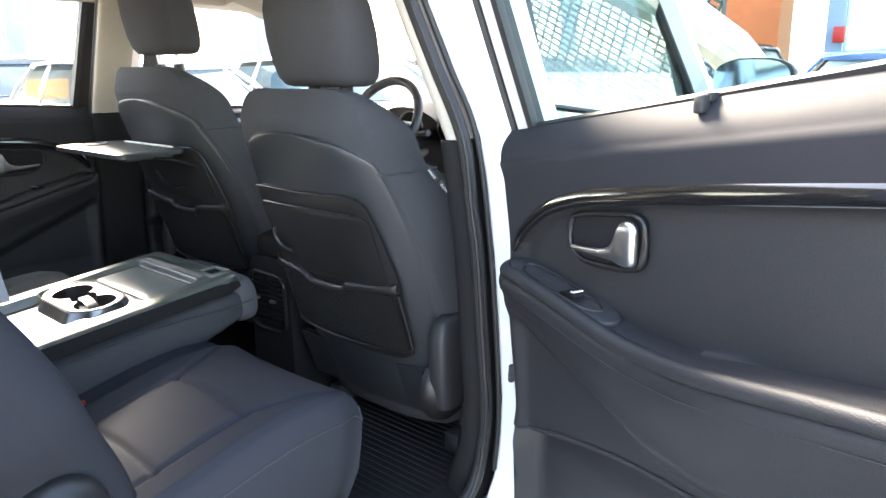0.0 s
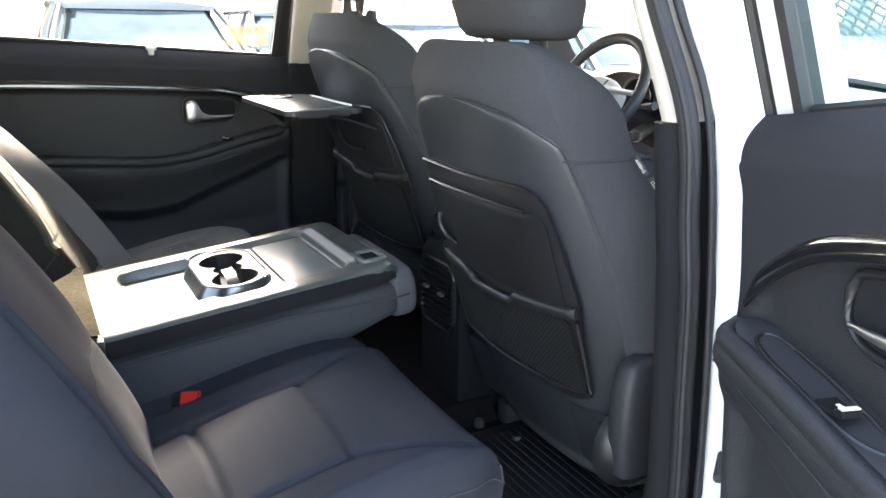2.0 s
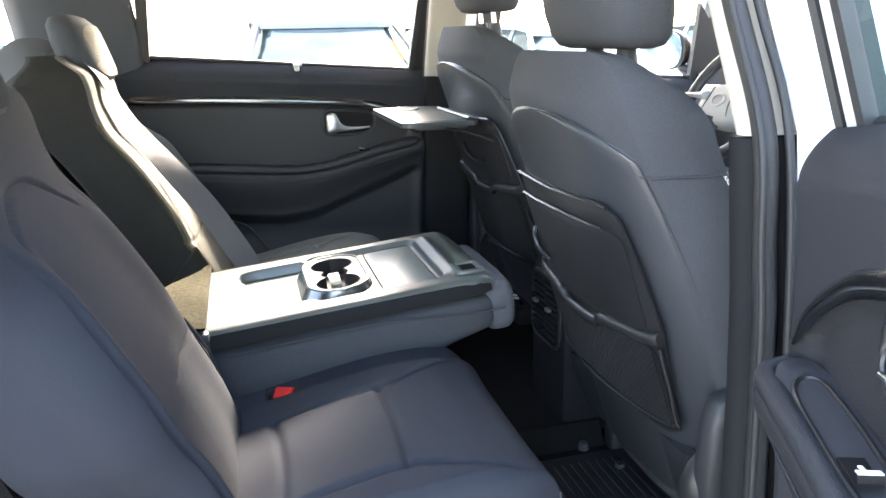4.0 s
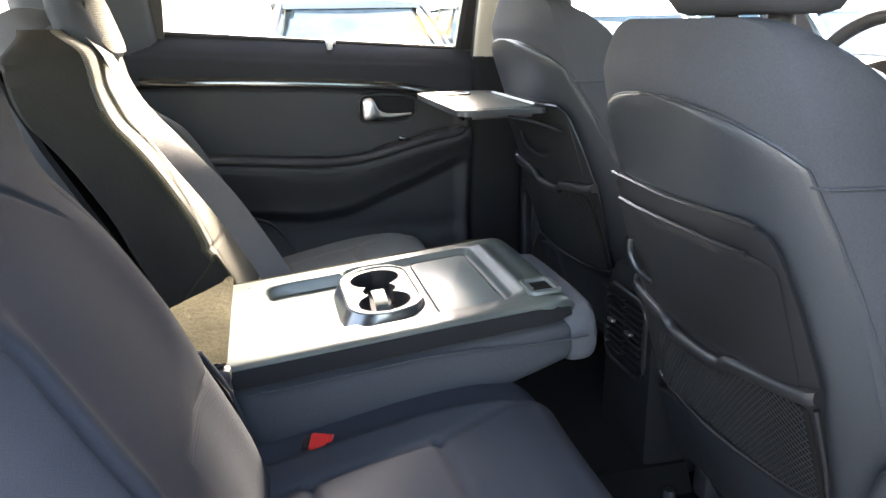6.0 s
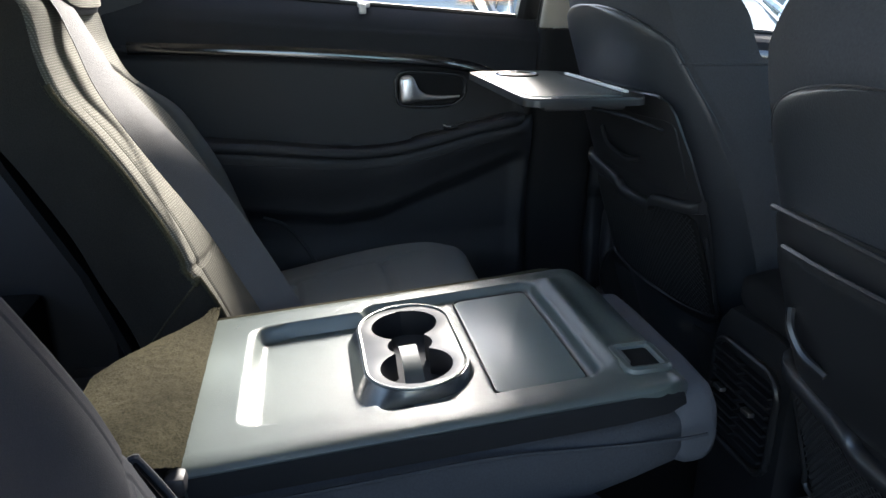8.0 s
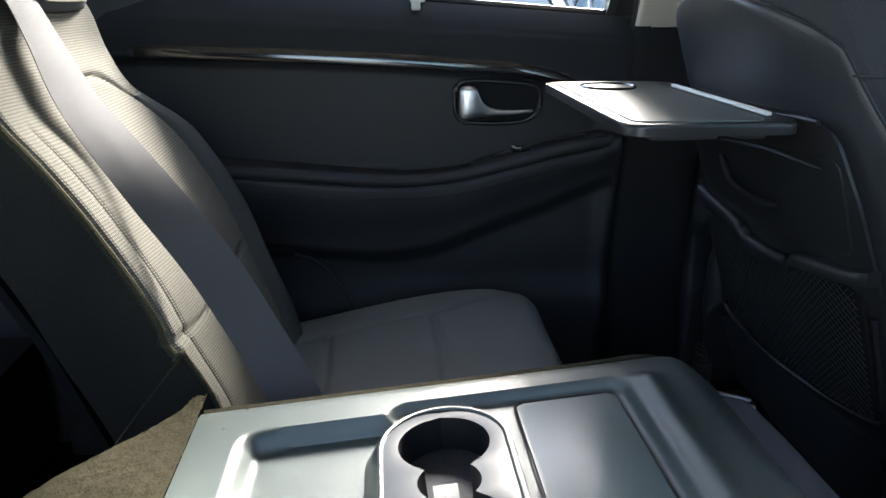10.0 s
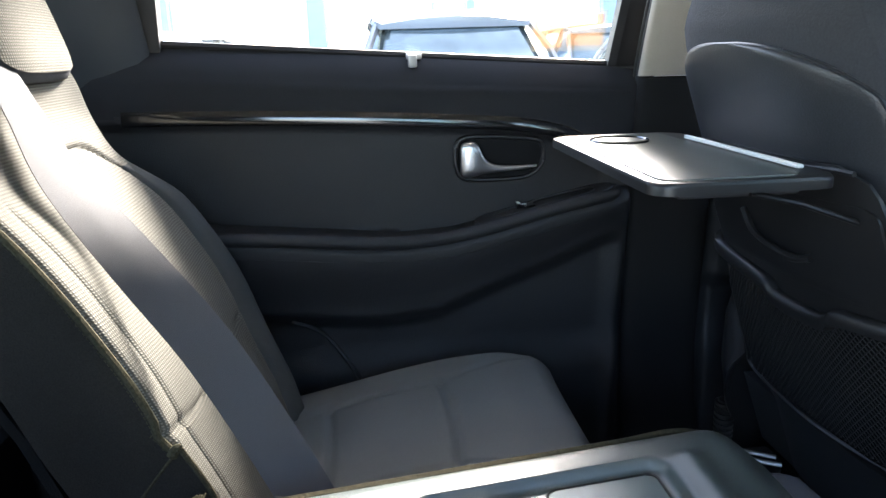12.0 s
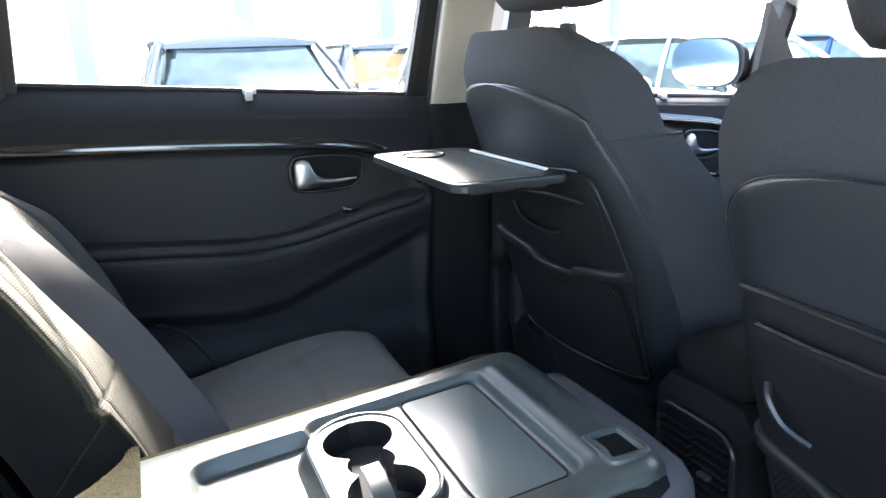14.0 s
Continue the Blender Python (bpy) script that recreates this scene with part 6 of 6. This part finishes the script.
def parked_car(name, label, paint, roof_paint, height=1.5, rails=False, tall=False):
    """A parked car about its own origin, its front towards +y."""
    d = thing(name, label, "car", "parked cars")
    L, W, H = 2.15, 0.88, height
    g = GROUND_Z
    belt = g + 0.62 * H
    # lower body with bonnet
    bm = bmesh.new()
    rows = []
    for y, top, w in ((-L, 0.50, 0.70), (-L + 0.06, 0.60, 0.80), (-L + 0.3, 0.64, 0.87), (-1.0, 0.645, W), (0.0, 0.64, W), (0.9, 0.635, W), (1.15, 0.62, W), (1.6, 0.575, 0.86), (1.95, 0.52, 0.80), (L - 0.03, 0.44, 0.70), (L, 0.36, 0.62)):
        t = g + top * H
        lo = g + 0.16 * H
        mid = (t + lo) / 2
        rows.append([(-w * 0.86, y, lo), (-w, y, lo + 0.08), (-w * 1.02, y, mid), (-w * 0.98, y, t - 0.06), (-w * 0.86, y, t), (-w * 0.4, y, t + 0.025), (0, y, t + 0.03), (w * 0.4, y, t + 0.025), (w * 0.86, y, t), (w * 0.98, y, t - 0.06), (w * 1.02, y, mid), (w, y, lo + 0.08), (w * 0.86, y, lo)])
    loft(bm, rows)
    body = part("body", bm, paint, d, angle=45)
    # glass house
    rear_top = -1.75 if tall else -1.45
    bm = bmesh.new()
    rows = []
    for f in (0.0, 0.3, 0.6, 0.85, 1.0):
        z = belt - 0.02 + (g + H - 0.05 - belt + 0.02) * f
        w = W * 0.93 - 0.20 * f ** 1.2
        yf = 1.18 - 0.80 * f
        yr = -L + 0.2 + (rear_top + L - 0.2) * f
        rows.append([(-w * 0.80, yf, z), (w * 0.80, yf, z), (w, yf - 0.14, z), (w, yr + 0.12, z), (w * 0.85, yr, z), (-w * 0.85, yr, z), (-w, yr + 0.12, z), (-w, yf - 0.14, z)])
    loft(bm, rows)
    house = part("window_glass", bm, CAR_GLASS, d, "dark windows that mirror the sky", angle=25)
    # roof
    bm = bmesh.new()
    rows = []
    for y, dz, w in ((0.50, -0.045, 0.60), (0.42, -0.01, 0.66), (0.2, 0.02, 0.685), (-0.6, 0.035, 0.69), (rear_top + 0.2, 0.015, 0.68), (rear_top - 0.05, -0.03, 0.64)):
        z = g + H - 0.045 + dz
        rows.append([(-w - 0.015, y, z - 0.035), (-w, y, z), (-w * 0.5, y, z + 0.036), (0, y, z + 0.05), (w * 0.5, y, z + 0.036), (w, y, z), (w + 0.015, y, z - 0.035)])
    loft(bm, rows)
    roof = part("roof", bm, roof_paint, d, angle=50)
    if rails:
        for s in (-1, 1):
            bm = bmesh.new()
            tube(bm, smooth_path([(s * 0.59, 0.16, g + H - 0.04), (s * 0.60, 0.06, g + H - 0.01), (s * 0.60, -0.5, g + H + 0.012), (s * 0.60, rear_top + 0.35, g + H + 0.0), (s * 0.59, rear_top + 0.25, g + H - 0.04)], 4), 0.011, 8)
            part("roof_rail", bm, PLASTIC, roof)
    # pillars
    for s in (-1, 1):
        for y0, y1 in ((1.13, 0.36), (0.05, -0.02), (-1.0, -0.95), (-L + 0.25, rear_top + 0.03)):
            bm = bmesh.new()
            tube(bm, [(s * W * 0.92, y0, belt - 0.01), (s * (W * 0.93 - 0.09), (y0 + y1) / 2, (belt + g + H) / 2), (s * (W * 0.93 - 0.2), y1, g + H - 0.06)], 0.03, 6)
            part("pillar", bm, roof_paint, d)
    # lamps, grille, mirrors, wheels
    for s in (-1, 1):
        bm = bmesh.new()
        rows = []
        for f, o in ((0.3, 0.05), (1.0, 0.03), (1.0, -0.06)):
            rows.append([(s * 0.62 + 0.17 * f * math.cos(q), L - 0.17 + o - 0.10 * abs(0.62 + 0.17 * f * math.cos(q) * s - 0.5), g + 0.47 * H + 0.07 * f * math.sin(q)) for q in [2 * math.pi * k / 16 for k in range(16)]])
        loft(bm, rows)
        part("headlight", bm, LAMP, body)
        bm = bmesh.new()
        rows = []
        for k in range(6):
            f = math.sqrt(max(0.05, 1 - (k / 5) ** 2.2))
            rows.append([(s * (W + 0.13) + 0.10 * f * math.cos(q), 0.80 + 0.12 * k / 5, belt + 0.09 + 0.07 * f * math.sin(q)) for q in [2 * math.pi * j / 14 for j in range(14)]])
        loft(bm, rows)
        tube(bm, [(s * W * 0.93, 0.86, belt + 0.03), (s * (W + 0.08), 0.85, belt + 0.07)], 0.025, 6)
        part("side_mirror", bm, paint, body)
        for y in (-1.3, 1.35):
            wheel_part(s * (W - 0.1), y, 0.33, 0.22, d)
    bm = bmesh.new()
    box(bm, (-0.42, L - 0.05, g + 0.36 * H), (0.42, L + 0.015, g + 0.45 * H), 0.015)
    box(bm, (-0.6, L - 0.06, g + 0.17 * H), (0.6, L + 0.01, g + 0.27 * H), 0.02)
    part("grille", bm, PLASTIC, body)
    bm = bmesh.new()
    for s in (-0.35, 0.25):
        tube(bm, smooth_path([(s, 1.17, belt + 0.005), (s + 0.2, 1.14, belt + 0.045), (s + 0.42, 1.12, belt + 0.055)], 4), 0.007, 6)
    part("wiper", bm, MAT_RUBBER, body)
    return d


suv = parked_car("parked_car", "black estate car with roof rails facing across the lane", BODY_BLACK, BODY_BLACK, 1.56, True, True)
suv.matrix_basis = Matrix.Translation((-5.65, 0.55, 0)) @ Matrix.Rotation(radians(-90), 4, "Z") @ Matrix.Diagonal((0.9, 1, 1, 1))
silver = parked_car("parked_car", "silver hatchback parked in the row", BODY_SILVER, BODY_SILVER, 1.46)
silver.matrix_basis = Matrix.Translation((-5.9, 3.15, 0)) @ Matrix.Rotation(radians(-90), 4, "Z")
white = parked_car("parked_car", "white hatchback parked in the row", PAINT, PAINT, 1.47)
white.matrix_basis = Matrix.Translation((-5.8, 5.7, 0)) @ Matrix.Rotation(radians(-90), 4, "Z")
blue = parked_car("parked_car", "dark blue hatchback parked in the row", BODY_BLUE, BODY_BLUE, 1.44)
blue.matrix_basis = Matrix.Translation((-6.0, 8.3, 0)) @ Matrix.Rotation(radians(-90), 4, "Z")
for src, x, y, turn in ((white, -5.75, -2.05, -90), (silver, -5.9, -4.7, -90), (suv, -10.6, 3.4, -90), (white, -10.7, 6.2, -90), (silver, -5.9, 11.0, -90),
                        (suv, -3.6, 11.8, 180), (blue, -1.0, 11.6, 180), (suv, 1.6, 11.9, 180), (silver, 4.2, 11.7, 180), (white, 6.8, 11.8, 180)):
    copy_thing(src, Matrix.Translation((x, y, 0)) @ Matrix.Rotation(radians(turn), 4, "Z"))


# ---- glass showroom fronts ----
def showroom(name, label, place, a0, a1, bay, first, height=3.9):
    """A long glazed front: blue posts, pale frames and clear panes. place(a, out, z) gives its points."""
    d = thing(name, label, "building", kind="")

    def bar(bm, p0, p1, q0, q1, r0, r1):
        loft(bm, [[place(a, o, z) for o, z in ((q0, r0), (q1, r0), (q1, r1), (q0, r1))] for a in (p0, p1)])
    a = first
    posts = []
    while a <= a1:
        if a >= a0:
            posts.append(a)
        a += bay
    for a in posts:
        bm = bmesh.new()
        bar(bm, a - 0.16, a + 0.16, -0.05, 0.27, GROUND_Z, height)
        part("post", bm, BLUE, d, "blue painted steel post")
    bm = bmesh.new()
    bar(bm, a0, a1, -0.3, 0.45, height, height + 0.9)
    part("fascia", bm, FRAME_WHITE, d, "white roof fascia")
    bm = bmesh.new()
    bar(bm, a0, a1, -12, -0.3, height + 0.6, height + 0.85)
    part("roof", bm, CONCRETE, d)
    bm = bmesh.new()
    bar(bm, a0, a1, -0.08, 0.10, GROUND_Z, GROUND_Z + 0.35)
    part("plinth", bm, CONCRETE, d)
    bm = bmesh.new()
    bar(bm, a0, a1, -12.2, -12.0, GROUND_Z, GROUND_Z + 0.9)
    part("rear_plinth", bm, FRAME_WHITE, d)
    for p, q in zip(posts, posts[1:]):
        bm = bmesh.new()
        for f in (0.0, 0.5, 1.0):
            c = p + 0.16 + (q - p - 0.32) * f
            bar(bm, c - 0.035, c + 0.035, 0.0, 0.08, GROUND_Z + 0.35, height)
        for z in (GROUND_Z + 0.38, 2.5, height - 0.04):
            bar(bm, p + 0.16, q - 0.16, 0.0, 0.08, z - 0.04, z + 0.04)
        win = part("window", bm, FRAME_WHITE, d, "pale framed shop window")
        for f in (0.0, 0.5):
            bm = bmesh.new()
            c0 = p + 0.16 + (q - p - 0.32) * f
            c1 = p + 0.16 + (q - p - 0.32) * (f + 0.5)
            bar(bm, c0 + 0.035, c1 - 0.035, 0.03, 0.04, GROUND_Z + 0.4, height - 0.06)
            ob = part("pane", bm, GLASS, win)
            ob.visible_shadow = False
    return d


side_hall = showroom("showroom", "long glazed showroom front with blue posts", lambda a, o, z: (-14.2 + o, a, z), -14, 12.6, 2.81, -12.17)
front_hall = showroom("showroom", "glazed showroom front with blue posts and orange pier", lambda a, o, z: (a, 16.0 - o, z), -13, 21, 3.1, -12.0)
bm = bmesh.new()
loft(bm, [[(-4.95, 14.9, z), (-3.50, 14.9, z), (-3.50, 15.7, z), (-4.95, 15.7, z)] for z in (GROUND_Z, 5.6)])
part("pier", bm, ORANGE, front_hall, "orange clad pier")
bm = bmesh.new()
loft(bm, [[(-4.72, 14.88, z), (-4.66, 14.88, z), (-4.66, 14.9, z), (-4.72, 14.9, z)] for z in (GROUND_Z, 5.6)])
part("pier_joint", bm, YELLOW, front_hall)
bm = bmesh.new()
box(bm, (-2.68, 15.52, 1.50), (-2.47, 15.66, 1.80), 0.02)
part("alarm_box", bm, RED, front_hall, "small red box on the post")
sign = thing("sign_board", "small dark board with white writing too small to read", "sign")
bm = bmesh.new()
box(bm, (-7.42, 0.59, 1.475), (-7.38, 0.96, 1.63), 0.01)
box(bm, (-7.45, 0.71, 1.30), (-7.40, 0.84, 1.49), 0.01)
part("board", bm, SIGN_DARK, sign)
bm = bmesh.new()
box(bm, (-7.376, 0.62, 1.565), (-7.372, 0.93, 1.605))
box(bm, (-7.376, 0.63, 1.50), (-7.372, 0.92, 1.53))
part("writing", bm, WHITE_TAG, sign)

# ---- crossed bars added behind the door glass for a lattice reflected in it ----
lattice = thing("lattice_screen", "grey steel lattice screen with crossed bars", "screen")
LX0, LX1, LZ0, LZ1, LY = -6.4, -2.4, GROUND_Z + 0.3, 2.9, 9.3
for k in range(-40, 70):
    for s in (1, -1):
        lean = 0.30 if s > 0 else -1.9
        pts = []
        for j in range(41):
            z = LZ0 + (LZ1 - LZ0) * j / 40
            x = LX0 + 0.18 * k + lean * (z - LZ0) + (3.0 if s < 0 else 0)
            if LX0 <= x <= LX1:
                pts.append((x, LY + 0.03 * s, z))
        if len(pts) > 3:
            bm = bmesh.new()
            tube(bm, [pts[0], pts[-1]], 0.022, 6)
            part("bar", bm, STEEL, lattice)
for x in (LX0, LX1):
    bm = bmesh.new()
    tube(bm, [(x, LY, GROUND_Z), (x, LY, LZ1 + 0.05)], 0.03, 10)
    part("post", bm, STEEL, lattice)
for z in (LZ0, LZ1):
    bm = bmesh.new()
    tube(bm, [(LX0, LY, z), (LX1, LY, z)], 0.025, 8)
    part("rail", bm, STEEL, lattice)
